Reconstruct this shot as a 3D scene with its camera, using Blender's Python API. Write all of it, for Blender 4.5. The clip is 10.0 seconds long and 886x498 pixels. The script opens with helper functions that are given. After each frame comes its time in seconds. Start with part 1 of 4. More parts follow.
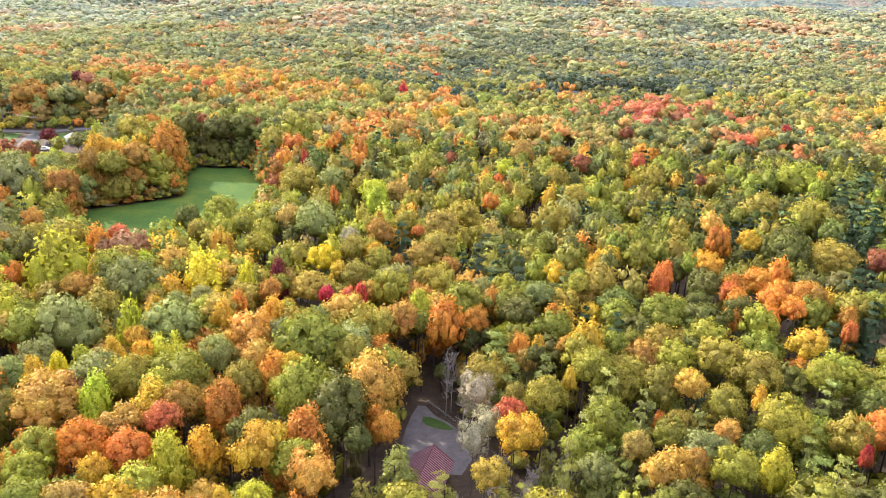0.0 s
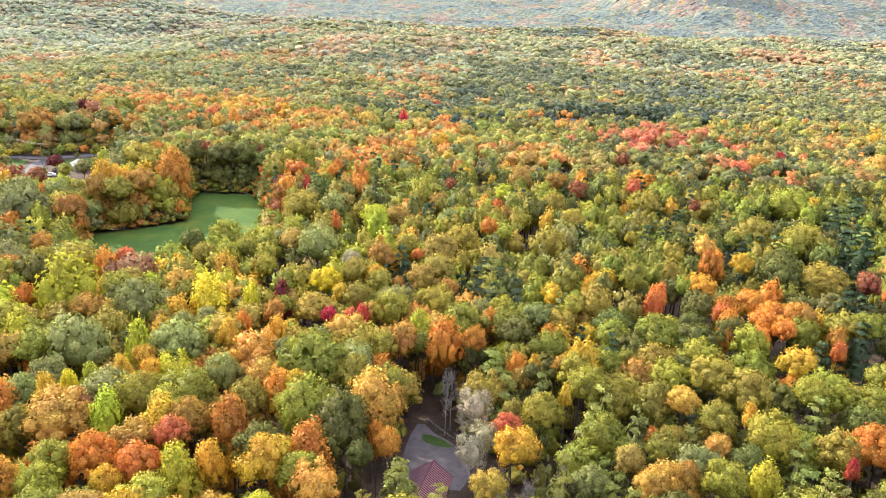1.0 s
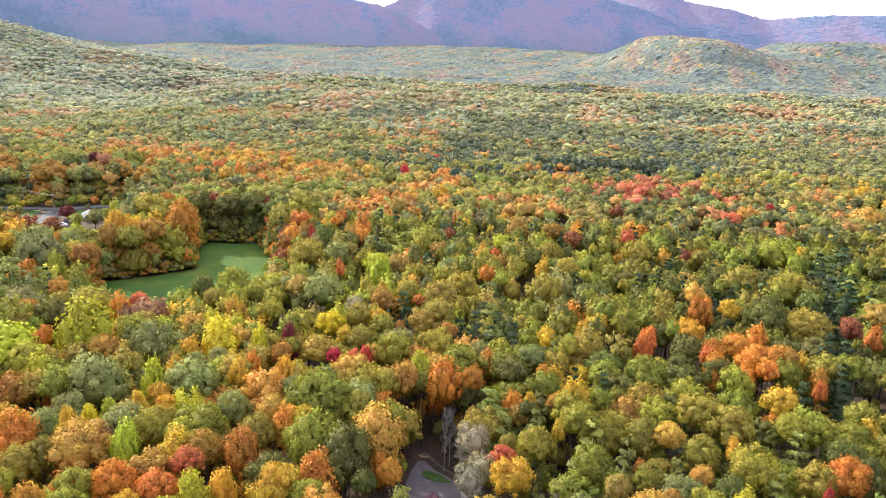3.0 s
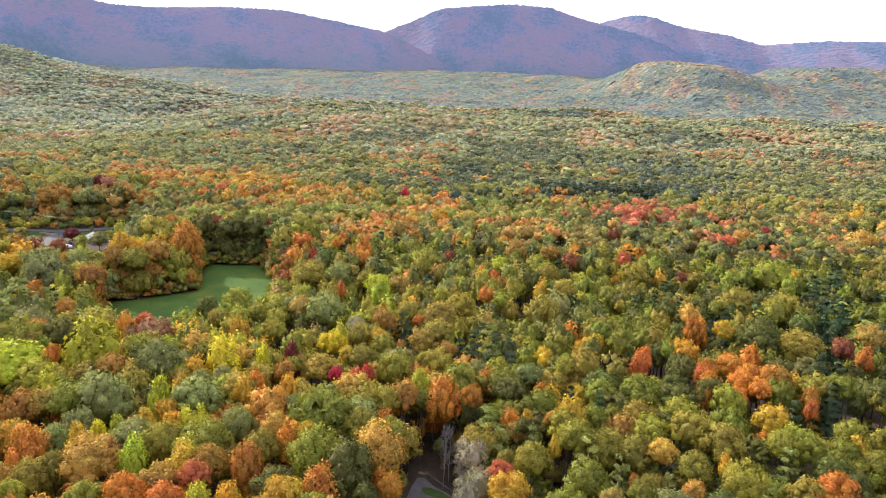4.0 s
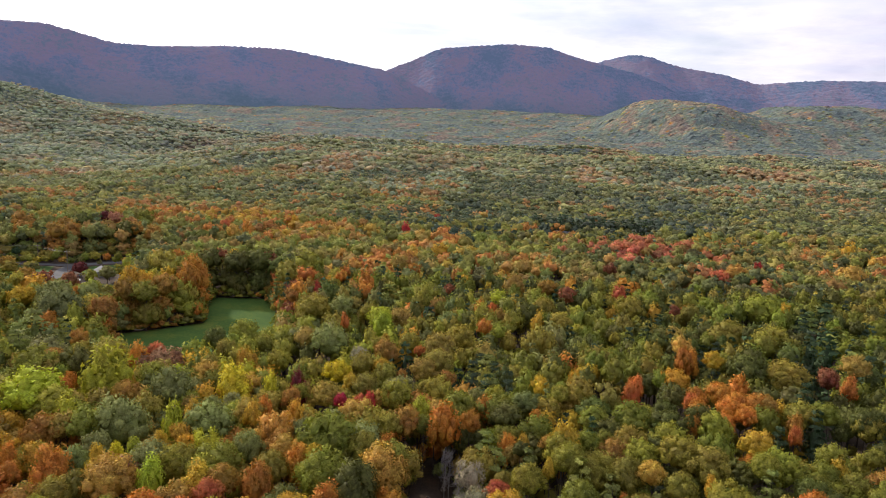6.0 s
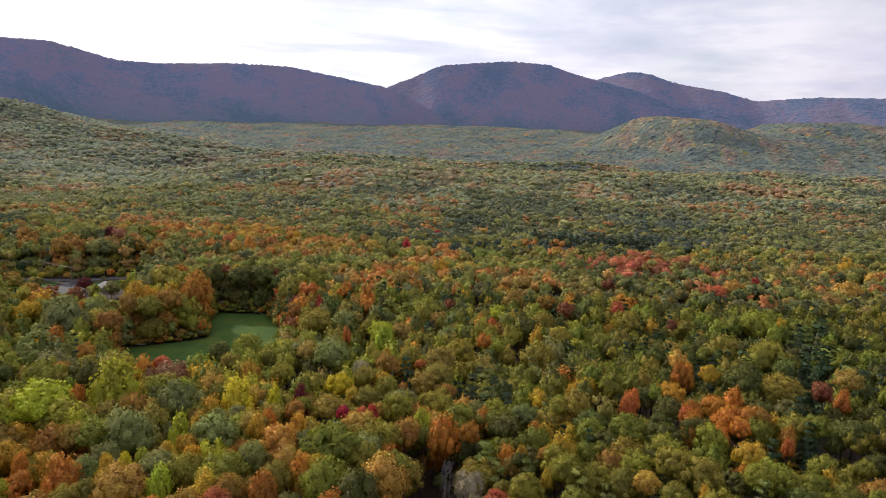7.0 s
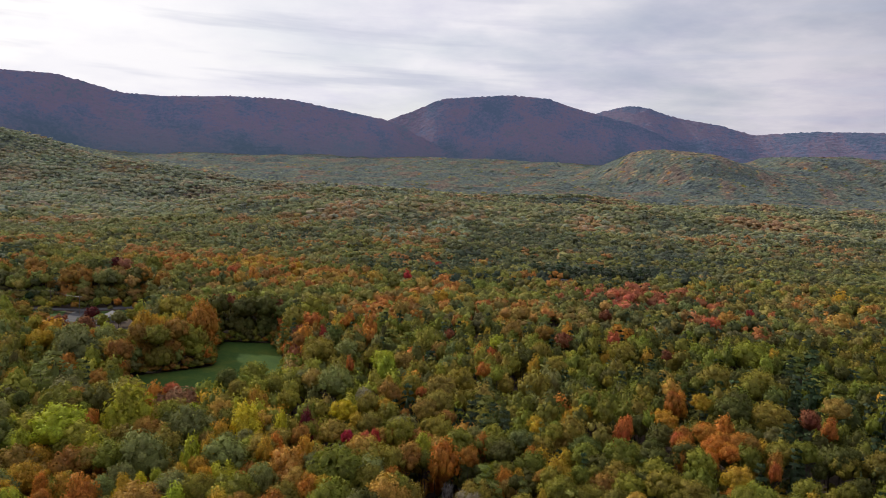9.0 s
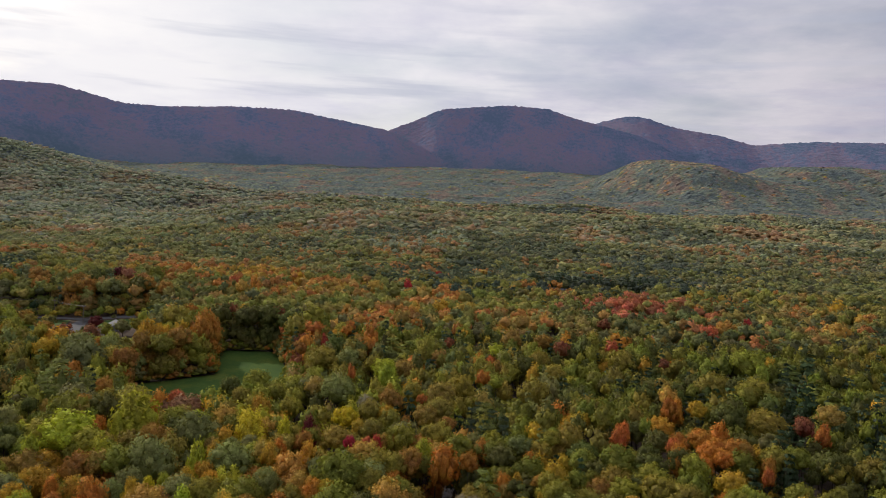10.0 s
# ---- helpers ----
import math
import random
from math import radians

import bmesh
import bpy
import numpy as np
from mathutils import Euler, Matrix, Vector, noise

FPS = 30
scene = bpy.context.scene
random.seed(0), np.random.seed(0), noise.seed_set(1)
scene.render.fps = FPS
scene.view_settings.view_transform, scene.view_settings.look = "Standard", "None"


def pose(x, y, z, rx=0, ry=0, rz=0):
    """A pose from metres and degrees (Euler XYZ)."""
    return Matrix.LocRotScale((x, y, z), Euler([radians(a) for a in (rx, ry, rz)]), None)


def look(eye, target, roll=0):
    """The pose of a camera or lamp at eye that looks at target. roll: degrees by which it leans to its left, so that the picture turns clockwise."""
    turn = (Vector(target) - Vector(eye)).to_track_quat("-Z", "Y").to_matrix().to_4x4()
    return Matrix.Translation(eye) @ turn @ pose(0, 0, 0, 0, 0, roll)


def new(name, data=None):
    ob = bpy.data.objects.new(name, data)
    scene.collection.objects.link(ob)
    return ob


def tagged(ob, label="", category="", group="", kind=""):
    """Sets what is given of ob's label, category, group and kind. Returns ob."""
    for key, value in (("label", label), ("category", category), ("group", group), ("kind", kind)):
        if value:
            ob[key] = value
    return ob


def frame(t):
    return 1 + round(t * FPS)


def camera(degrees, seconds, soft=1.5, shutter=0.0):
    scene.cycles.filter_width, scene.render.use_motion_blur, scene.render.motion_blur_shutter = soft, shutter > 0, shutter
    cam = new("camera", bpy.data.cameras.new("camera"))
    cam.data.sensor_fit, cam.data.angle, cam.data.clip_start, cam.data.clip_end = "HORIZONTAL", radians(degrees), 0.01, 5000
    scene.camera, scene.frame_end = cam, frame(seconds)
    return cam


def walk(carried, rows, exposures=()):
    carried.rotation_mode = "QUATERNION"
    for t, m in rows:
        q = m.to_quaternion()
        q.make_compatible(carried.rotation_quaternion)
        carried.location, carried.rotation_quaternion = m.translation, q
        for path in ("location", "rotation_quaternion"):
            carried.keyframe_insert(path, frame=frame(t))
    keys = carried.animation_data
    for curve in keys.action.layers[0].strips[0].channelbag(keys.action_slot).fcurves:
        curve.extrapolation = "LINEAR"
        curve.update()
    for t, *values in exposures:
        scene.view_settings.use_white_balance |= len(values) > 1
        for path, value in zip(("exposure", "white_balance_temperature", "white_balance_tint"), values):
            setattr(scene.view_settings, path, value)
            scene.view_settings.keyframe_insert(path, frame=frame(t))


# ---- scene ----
cam = camera(63.3, 10.0, soft=0.55)
PATH = [
    (0, (-0.397, 8.445, 71.096), (-0.427, 10.33, 70.427), 2.4),
    (0.5, (-0.292, 6.395, 71.286), (-0.323, 8.291, 70.653), 2.4),
    (1, (-0.191, 4.286, 71.511), (-0.224, 6.194, 70.913), 2.4),
    (1.5, (-0.08, 2.175, 71.73), (-0.115, 4.094, 71.167), 2.4),
    (2, (0.017, 0.099, 71.951), (-0.019, 2.028, 71.424), 2.4),
    (2.5, (0.059, -2.018, 72.16), (0.021, -0.08, 71.669), 2.4),
    (4, (0.212, -8.283, 72.97), (0.17, -6.323, 72.574), 2.5),
    (4.5, (0.292, -10.4, 73.154), (0.248, -8.434, 72.79), 2.5),
    (5, (0.282, -12.458, 73.354), (0.237, -10.488, 73.014), 2.6),
    (5.5, (0.277, -14.55, 73.541), (0.232, -12.576, 73.222), 2.6),
    (7, (0.411, -20.84, 74.349), (0.362, -18.857, 74.095), 2.6),
    (7.5, (0.418, -22.912, 74.557), (0.368, -20.926, 74.325), 2.7),
    (8, (0.415, -24.986, 74.788), (0.364, -22.997, 74.579), 2.7),
    (8.5, (0.439, -27.036, 75.029), (0.387, -25.046, 74.84), 2.7),
    (9, (0.438, -29.081, 75.262), (0.384, -27.088, 75.095), 2.8),
    (9.5, (0.501, -31.136, 75.452), (0.446, -29.142, 75.305), 2.8),
    (10, (0.576, -33.238, 75.581), (0.52, -31.243, 75.441), 2.8),
]
walk(cam, [(t, look(eye, target, roll)) for t, eye, target, roll in PATH],
     [(0, 1.87, 6200, 10), (1, 1.83, 6200, 10), (2.5, 1.63, 6200, 10), (4.5, 0.98, 6250, 10), (5.5, 0.52, 6300, 10), (7.5, 0.02, 6300, 10), (10, -0.37, 6400, 10)])

# ---- world, sun ----
SUN_AZ, SUN_EL = -45.0, 30.0   # degrees: azimuth from the view's +y towards +x, elevation


def nodes_of(owner):
    owner.use_nodes = True
    tree = owner.node_tree
    tree.nodes.clear()
    return tree


def node(tree, kind, **values):
    n = tree.nodes.new(kind)
    for key, value in values.items():
        n.inputs[key].default_value = value
    return n


def math_node(tree, op, a, b=None, clamp=False):
    n = tree.nodes.new("ShaderNodeMath")
    n.operation, n.use_clamp = op, clamp
    for i, v in enumerate((a, b)):
        if v is None:
            continue
        if isinstance(v, (int, float)):
            n.inputs[i].default_value = v
        else:
            tree.links.new(v, n.inputs[i])
    return n.outputs[0]


def mix_colour(tree, fac, a, b, blend="MIX"):
    n = tree.nodes.new("ShaderNodeMix")
    n.data_type, n.blend_type = "RGBA", blend
    for socket, v in ((n.inputs[0], fac), (n.inputs[6], a), (n.inputs[7], b)):
        if isinstance(v, (int, float)):
            socket.default_value = v
        elif isinstance(v, tuple):
            socket.default_value = (*v, 1) if len(v) == 3 else v
        else:
            tree.links.new(v, socket)
    return n.outputs[2]


def ramp(tree, fac, stops):
    n = tree.nodes.new("ShaderNodeValToRGB")
    while len(n.color_ramp.elements) < len(stops):
        n.color_ramp.elements.new(0.5)
    for e, (p, c) in zip(n.color_ramp.elements, stops):
        e.position, e.color = p, (*c, 1)
    tree.links.new(fac, n.inputs[0])
    return n.outputs[0]


def noise_at(tree, coord, scale, detail=4.0, rough=0.55):
    n = node(tree, "ShaderNodeTexNoise", Scale=scale, Detail=detail, Roughness=rough)
    tree.links.new(coord, n.inputs["Vector"])
    return n.outputs["Fac"]


world = bpy.data.worlds.new("sky")
scene.world = world
wt = nodes_of(world)
sky = wt.nodes.new("ShaderNodeTexSky")
sky.sky_type, sky.sun_disc = "NISHITA", False
sky.sun_elevation, sky.sun_rotation = radians(SUN_EL), radians(SUN_AZ)
sky.air_density, sky.dust_density, sky.ozone_density = 1.0, 2.0, 1.0
wdir = wt.nodes.new("ShaderNodeTexCoord").outputs["Generated"]
sep = wt.nodes.new("ShaderNodeSeparateXYZ")
wt.links.new(wdir, sep.inputs[0])
up = math_node(wt, "ADD", math_node(wt, "MAXIMUM", sep.outputs[2], 0.0), 0.13)
flat = wt.nodes.new("ShaderNodeCombineXYZ")
wt.links.new(math_node(wt, "DIVIDE", sep.outputs[0], up), flat.inputs[0])
wt.links.new(math_node(wt, "DIVIDE", sep.outputs[1], up), flat.inputs[1])
cover = noise_at(wt, flat.outputs[0], 0.7, 6.0, 0.55)
shade = noise_at(wt, flat.outputs[0], 1.1, 7.0, 0.6)
# a veil of thin high cloud, whiter towards the sun, with greyer bellies
near_sun = wt.nodes.new("ShaderNodeVectorMath")
near_sun.operation = "DOT_PRODUCT"
wt.links.new(wdir, near_sun.inputs[0])
near_sun.inputs[1].default_value = (math.sin(radians(SUN_AZ)) * math.cos(radians(SUN_EL)), math.cos(radians(SUN_AZ)) * math.cos(radians(SUN_EL)), math.sin(radians(SUN_EL)))
glare = math_node(wt, "POWER", math_node(wt, "MAXIMUM", near_sun.outputs["Value"], 0.0), 5.0)
bellies = ramp(wt, shade, [(0.34, (7.0, 6.8, 8.3)), (0.58, (10.0, 9.6, 10.0))])
facing = ramp(wt, math_node(wt, "ADD", math_node(wt, "MULTIPLY", near_sun.outputs["Value"], 0.5), 0.5), [(0.0, (0.74, 0.79, 0.90)), (0.40, (0.70, 0.72, 0.78)), (0.66, (0.76, 0.74, 0.77)), (0.86, (1.0, 1.0, 1.0))])
bellies = mix_colour(wt, 1.0, bellies, facing, "MULTIPLY")
veil = mix_colour(wt, math_node(wt, "MULTIPLY", glare, 0.9, True), bellies, (12.5, 12.2, 12.0))
amount = ramp(wt, cover, [(0.32, (0.35, 0.35, 0.35)), (0.54, (0.97, 0.97, 0.97))])
sky_mix = mix_colour(wt, amount, sky.outputs[0], veil)
# thin blue-grey streaks of cloud low over the horizon
level = wt.nodes.new("ShaderNodeCombineXYZ")
for axis, stretch in enumerate((3.2, 3.2, 42.0)):
    wt.links.new(math_node(wt, "MULTIPLY", sep.outputs[axis], stretch), level.inputs[axis])
streak = ramp(wt, noise_at(wt, level.outputs[0], 1.0, 4.0, 0.5), [(0.53, (0, 0, 0)), (0.68, (0.55, 0.55, 0.55))])
low_sky = ramp(wt, sep.outputs[2], [(0.17, (1, 1, 1)), (0.34, (0, 0, 0))])
sky_mix = mix_colour(wt, math_node(wt, "MULTIPLY", streak, low_sky), sky_mix, (5.6, 5.9, 7.2))
background = node(wt, "ShaderNodeBackground", Strength=0.107)
wt.links.new(sky_mix, background.inputs[0])
wout = wt.nodes.new("ShaderNodeOutputWorld")
wt.links.new(background.outputs[0], wout.inputs[0])

sun_data = bpy.data.lights.new("sun", "SUN")
sun_data.energy, sun_data.angle, sun_data.color = 3.2, radians(1.2), (1.0, 0.89, 0.71)
sun = new("sun", sun_data)
sun_from = Vector(near_sun.inputs[1].default_value)
sun.matrix_world = look(sun_from * 300, (0, 0, 0))

# ---- materials ----


def material(name, rough=0.8):
    m = bpy.data.materials.new(name)
    t = nodes_of(m)
    out = t.nodes.new("ShaderNodeOutputMaterial")
    return m, t, out


def foliage_material(name, from_attribute, scale=1.0, relief=0.0, contrast=1.0, crowns=0.0):
    """Leaves: matt faces that let part of the light through; the leaf colour comes from each tree."""
    m, t, out = material(name)
    if from_attribute:
        a = t.nodes.new("ShaderNodeAttribute")
        a.attribute_name = "leaf"
        colour = a.outputs["Color"]
    else:
        colour = t.nodes.new("ShaderNodeObjectInfo").outputs["Color"]
    geo = t.nodes.new("ShaderNodeNewGeometry")
    isle = geo.outputs["Random Per Island"]
    patch = noise_at(t, geo.outputs["Position"], 0.35 * scale, 3.0, 0.6)
    grain = noise_at(t, geo.outputs["Position"], 3.2 * scale, 4.0, 0.75)
    grain = math_node(t, "POWER", math_node(t, "MULTIPLY", grain, 1.9), 2.0)
    value = math_node(t, "ADD", math_node(t, "MULTIPLY", isle, 0.6 * contrast), math_node(t, "MULTIPLY", grain, 0.5 * contrast))
    value = math_node(t, "ADD", value, 1.0 - 0.75 * contrast)
    value = math_node(t, "MULTIPLY", value, math_node(t, "ADD", math_node(t, "MULTIPLY", noise_at(t, geo.outputs["Position"], 0.5 * scale, 2.0, 0.5), 0.7), 0.65))
    hsv = t.nodes.new("ShaderNodeHueSaturation")
    t.links.new(math_node(t, "ADD", math_node(t, "MULTIPLY", patch, 0.07), 0.465), hsv.inputs["Hue"])
    t.links.new(value, hsv.inputs["Value"])
    t.links.new(colour, hsv.inputs["Color"])
    diffuse = t.nodes.new("ShaderNodeBsdfDiffuse")
    through_leaf = t.nodes.new("ShaderNodeBsdfTranslucent")
    gloss = node(t, "ShaderNodeBsdfGlossy", Roughness=0.55)
    both = node(t, "ShaderNodeMixShader", Fac=0.30)
    final = node(t, "ShaderNodeMixShader", Fac=0.015)
    t.links.new(hsv.outputs[0], diffuse.inputs[0])
    t.links.new(hsv.outputs[0], through_leaf.inputs[0])
    if relief:
        bump = node(t, "ShaderNodeBump", Strength=0.9, Distance=relief)
        height = noise_at(t, geo.outputs["Position"], 1.1 * scale, 4.0, 0.65)
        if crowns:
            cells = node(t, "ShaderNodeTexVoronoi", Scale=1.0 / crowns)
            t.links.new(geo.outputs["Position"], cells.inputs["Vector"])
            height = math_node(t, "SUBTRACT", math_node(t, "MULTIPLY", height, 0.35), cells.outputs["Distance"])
            # leaf colour darkens towards each cell's edge: painted shade between crowns
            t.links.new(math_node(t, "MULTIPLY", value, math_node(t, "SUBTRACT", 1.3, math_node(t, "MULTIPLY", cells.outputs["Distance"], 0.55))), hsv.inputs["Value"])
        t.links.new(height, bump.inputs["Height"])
        for n in (diffuse, through_leaf):
            t.links.new(bump.outputs[0], n.inputs["Normal"])
    t.links.new(diffuse.outputs[0], both.inputs[1])
    t.links.new(through_leaf.outputs[0], both.inputs[2])
    t.links.new(both.outputs[0], final.inputs[1])
    t.links.new(gloss.outputs[0], final.inputs[2])
    t.links.new(final.outputs[0], out.inputs[0])
    return m


def surface_material(name, stops, scale, rough=0.85, fine=8.0, bump=0.3, metal=0.0, coord="Position", dist=0.05):
    """A plain surface: a colour ramp over broad and fine noise, with relief."""
    m, t, out = material(name)
    if coord == "Position":
        place = t.nodes.new("ShaderNodeNewGeometry").outputs["Position"]
    else:
        place = t.nodes.new("ShaderNodeTexCoord").outputs["Object"]
    broad = noise_at(t, place, scale, 5.0, 0.6)
    small = noise_at(t, place, scale * fine, 4.0, 0.65)
    fac = math_node(t, "ADD", math_node(t, "MULTIPLY", broad, 0.62), math_node(t, "MULTIPLY", small, 0.38))
    colour = ramp(t, fac, stops)
    p = node(t, "ShaderNodeBsdfPrincipled", Roughness=rough, Metallic=metal)
    p.inputs["Specular IOR Level"].default_value = 0.5 if rough < 0.8 else 0.12
    b = node(t, "ShaderNodeBump", Strength=bump, Distance=dist)
    t.links.new(small, b.inputs["Height"])
    t.links.new(colour, p.inputs["Base Color"])
    t.links.new(b.outputs[0], p.inputs["Normal"])
    t.links.new(p.outputs[0], out.inputs[0])
    return m


LEAF = foliage_material("tree_leaves", False, 1.0, 0.35, 0.95)
WOODS = foliage_material("woods_leaves", True, 0.8, 0.4, 0.75)
MID_WOODS = foliage_material("valley_leaves", True, 0.6, 0.7, 0.55)
FAR_WOODS = foliage_material("far_woods_leaves", True, 0.3, 0.7, 0.42)
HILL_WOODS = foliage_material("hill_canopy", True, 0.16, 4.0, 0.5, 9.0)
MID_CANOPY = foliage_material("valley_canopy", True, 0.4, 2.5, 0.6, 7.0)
BARK = surface_material("bark", [(0.3, (0.035, 0.027, 0.022)), (0.7, (0.13, 0.105, 0.085))], 1.2, 0.9, 6, 0.6, coord="Object")
PALE_BARK = surface_material("pale_bark", [(0.3, (0.16, 0.14, 0.13)), (0.7, (0.38, 0.34, 0.31))], 1.2, 0.9, 6, 0.5, coord="Object")
FLOOR = surface_material("forest_floor", [(0.3, (0.035, 0.027, 0.022)), (0.5, (0.075, 0.055, 0.042)), (0.7, (0.13, 0.09, 0.06))], 0.12, 0.95, 9, 0.7, dist=0.3)
MEADOW = surface_material("meadow_grass", [(0.3, (0.032, 0.075, 0.019)), (0.5, (0.058, 0.108, 0.021)), (0.72, (0.13, 0.15, 0.024))], 0.07, 0.95, 14, 0.6, dist=0.15)
LAWN = surface_material("lawn_grass", [(0.3, (0.04, 0.085, 0.02)), (0.7, (0.10, 0.15, 0.045))], 0.2, 0.95, 14, 0.5, dist=0.1)
GRAVEL = surface_material("drive_gravel", [(0.3, (0.10, 0.09, 0.095)), (0.7, (0.22, 0.20, 0.21))], 0.5, 0.95, 12, 0.6, dist=0.05)
ASPHALT = surface_material("old_asphalt", [(0.3, (0.08, 0.08, 0.085)), (0.7, (0.15, 0.148, 0.15))], 0.3, 0.9, 12, 0.4)

# ---- colours of the leaves ----
HUES = {
    "yellow": (0.62, 0.50, 0.026), "gold": (0.54, 0.34, 0.034), "orange": (0.52, 0.22, 0.034), "ored": (0.54, 0.18, 0.04),
    "red": (0.40, 0.045, 0.034), "coral": (0.52, 0.16, 0.064), "crimson": (0.17, 0.024, 0.026), "magenta": (0.40, 0.035, 0.071),
    "pink": (0.36, 0.18, 0.098), "peach": (0.51, 0.31, 0.06), "rust": (0.37, 0.20, 0.04), "tan": (0.36, 0.26, 0.056),
    "lime": (0.40, 0.41, 0.034), "ygreen": (0.32, 0.305, 0.04), "olive": (0.30, 0.25, 0.04), "green": (0.222, 0.225, 0.031),
    "dgreen": (0.125, 0.13, 0.029), "sage": (0.236, 0.247, 0.074), "pale": (0.29, 0.275, 0.165), "pine": (0.215, 0.235, 0.055),
    "lpine": (0.32, 0.32, 0.07), "maroon": (0.12, 0.022, 0.022), "brick": (0.25, 0.09, 0.041), "bare": (0.16, 0.12, 0.068),
    # far_ and hill_ hues: leaf colours paled and blued to paint in distance haze
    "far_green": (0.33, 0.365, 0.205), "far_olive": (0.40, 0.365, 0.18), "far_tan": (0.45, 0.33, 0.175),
    # the last of these: evergreen deepened to paint in shade at wood edges
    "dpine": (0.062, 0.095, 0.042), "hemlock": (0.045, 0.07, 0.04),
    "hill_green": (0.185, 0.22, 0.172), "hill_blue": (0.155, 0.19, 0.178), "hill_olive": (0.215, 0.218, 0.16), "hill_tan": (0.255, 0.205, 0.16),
}

# ---- the lie of the land ----
import itertools
from mathutils.geometry import tessellate_polygon



def steps(x, a, b):
    u = np.clip((x - a) / (b - a), 0, 1)
    return u * u * (3 - 2 * u)


def bell(x, y, cx, cy, sx, sy):
    return np.exp(-((x - cx) / sx) ** 2 - ((y - cy) / sy) ** 2)


def waves(x, y, scale, seed, octaves=3):
    """Smooth rolling noise made of turned sine waves, about -1 to 1."""
    rng = np.random.default_rng(seed)
    total = np.zeros(np.broadcast(x, y).shape)
    for o in range(octaves):
        for _ in range(5):
            a, p = rng.uniform(0, 2 * np.pi, 2)
            k = 2 * np.pi / scale * 2 ** o * rng.uniform(0.7, 1.3)
            total = total + np.sin(k * (x * np.cos(a) + y * np.sin(a)) + p) * 0.5 ** o / 2.6
    return total


def land(x, y):
    """Height of the ground in metres."""
    x, y = np.asarray(x, float), np.asarray(y, float)
    z = np.interp(y, [-3000, 640, 1120, 1450, 1900, 2500, 3000, 3400, 3800, 5200], [0, 0, 38, 40, 54, 84, 132, 185, 225, 260])
    side = steps(x, -560, -250)
    z = z - 34 * (1 - side) * bell(0 * x, y, 0, 1150, 1, 420)
    z = z + 92 * np.clip((-x - 420) / 690, 0, 1.35) ** 1.5 * np.exp(-((y - 1750) / 450) ** 2)
    z = z + 138 * np.exp(-(((x - 815) / np.where(x < 815, 290, 400)) ** 2 + ((y - 2850) / 360) ** 2) ** 1.35)
    z = z + 120 * steps(x, 1020, 1480) * bell(0 * x, y, 0, 3220, 1, 380)
    z = z + waves(x, y * 1.5, 420, 5) * np.interp(y, [560, 900, 1500, 2500], [0, 5, 8, 6])
    return z


def grid_mesh(name, xs, ys, zf):
    X, Y = np.meshgrid(xs, ys)
    Z = zf(X, Y)
    nx, ny = len(xs), len(ys)
    co = np.stack([X, Y, Z], -1).reshape(-1, 3)
    i = (np.arange(ny - 1)[:, None] * nx + np.arange(nx - 1)[None, :]).ravel()
    quads = np.stack([i, i + 1, i + nx + 1, i + nx], -1)
    return poly_mesh(name, co, quads)


def poly_mesh(name, co, faces, smooth=True, colour=None, normals=None):
    """A mesh from arrays of corners and of faces that all have the same number of sides."""
    me = bpy.data.meshes.new(name)
    n, k = faces.shape
    me.vertices.add(len(co))
    me.vertices.foreach_set("co", np.ascontiguousarray(co, dtype=np.float32).ravel())
    me.loops.add(n * k)
    me.loops.foreach_set("vertex_index", np.ascontiguousarray(faces, dtype=np.int32).ravel())
    me.polygons.add(n)
    me.polygons.foreach_set("loop_start", np.arange(0, n * k, k, dtype=np.int32))
    me.polygons.foreach_set("use_smooth", np.full(n, smooth))
    if colour is not None:
        att = me.attributes.new("leaf", "FLOAT_COLOR", "POINT")
        rgba = np.ones((len(co), 4), np.float32)
        rgba[:, :3] = colour
        att.data.foreach_set("color", rgba.ravel())
    me.update()
    me.validate()
    if normals is not None:
        me.normals_split_custom_set_from_vertices(np.ascontiguousarray(normals, dtype=np.float32))
    return me


ground = new("ground", grid_mesh("ground", np.r_[np.arange(-4200, -600, 120), np.arange(-600, 601, 12), np.arange(720, 4201, 120)],
                                 np.r_[np.arange(-1500, -100, 100), np.arange(-100, 900, 12), np.arange(900, 4901, 50)], land))
ground.data.materials.append(FLOOR)
tagged(ground, "dark leaf-littered forest floor under the autumn woods", "ground", kind="structure")


def part(name, bm, mat, parent, label=""):
    me = bpy.data.meshes.new(name)
    bm.to_mesh(me)
    bm.free()
    me.materials.append(mat)
    ob = new(name, me)
    ob.parent = parent
    return tagged(ob, label)


def sheet(name, outline, z, mat, label, category, cell=4.0):
    """A flat patch of ground with this outline, cut into a net of small faces and laid on the land."""
    bm = bmesh.new()
    corners = [bm.verts.new((x, y, 0)) for x, y in outline]
    for tri in tessellate_polygon([[Vector((x, y, 0)) for x, y in outline]]):
        bm.faces.new([corners[k] for k in tri])
    bmesh.ops.subdivide_edges(bm, edges=bm.edges[:], cuts=3, use_grid_fill=True)
    for v in bm.verts:
        v.co.z = float(land(v.co.x, v.co.y)) + z
    bm.normal_update()
    bmesh.ops.reverse_faces(bm, faces=[f for f in bm.faces if f.normal.z < 0])
    me = bpy.data.meshes.new(name)
    bm.to_mesh(me)
    bm.free()
    me.materials.append(mat)
    return tagged(new(name, me), label, category, kind="structure")


FIELD = [(-122, 229), (-101, 184), (-84, 175), (-73, 181), (-57, 206), (-66, 251), (-76, 276), (-85, 297), (-109, 294), (-102, 262), (-97, 251), (-107, 241)]
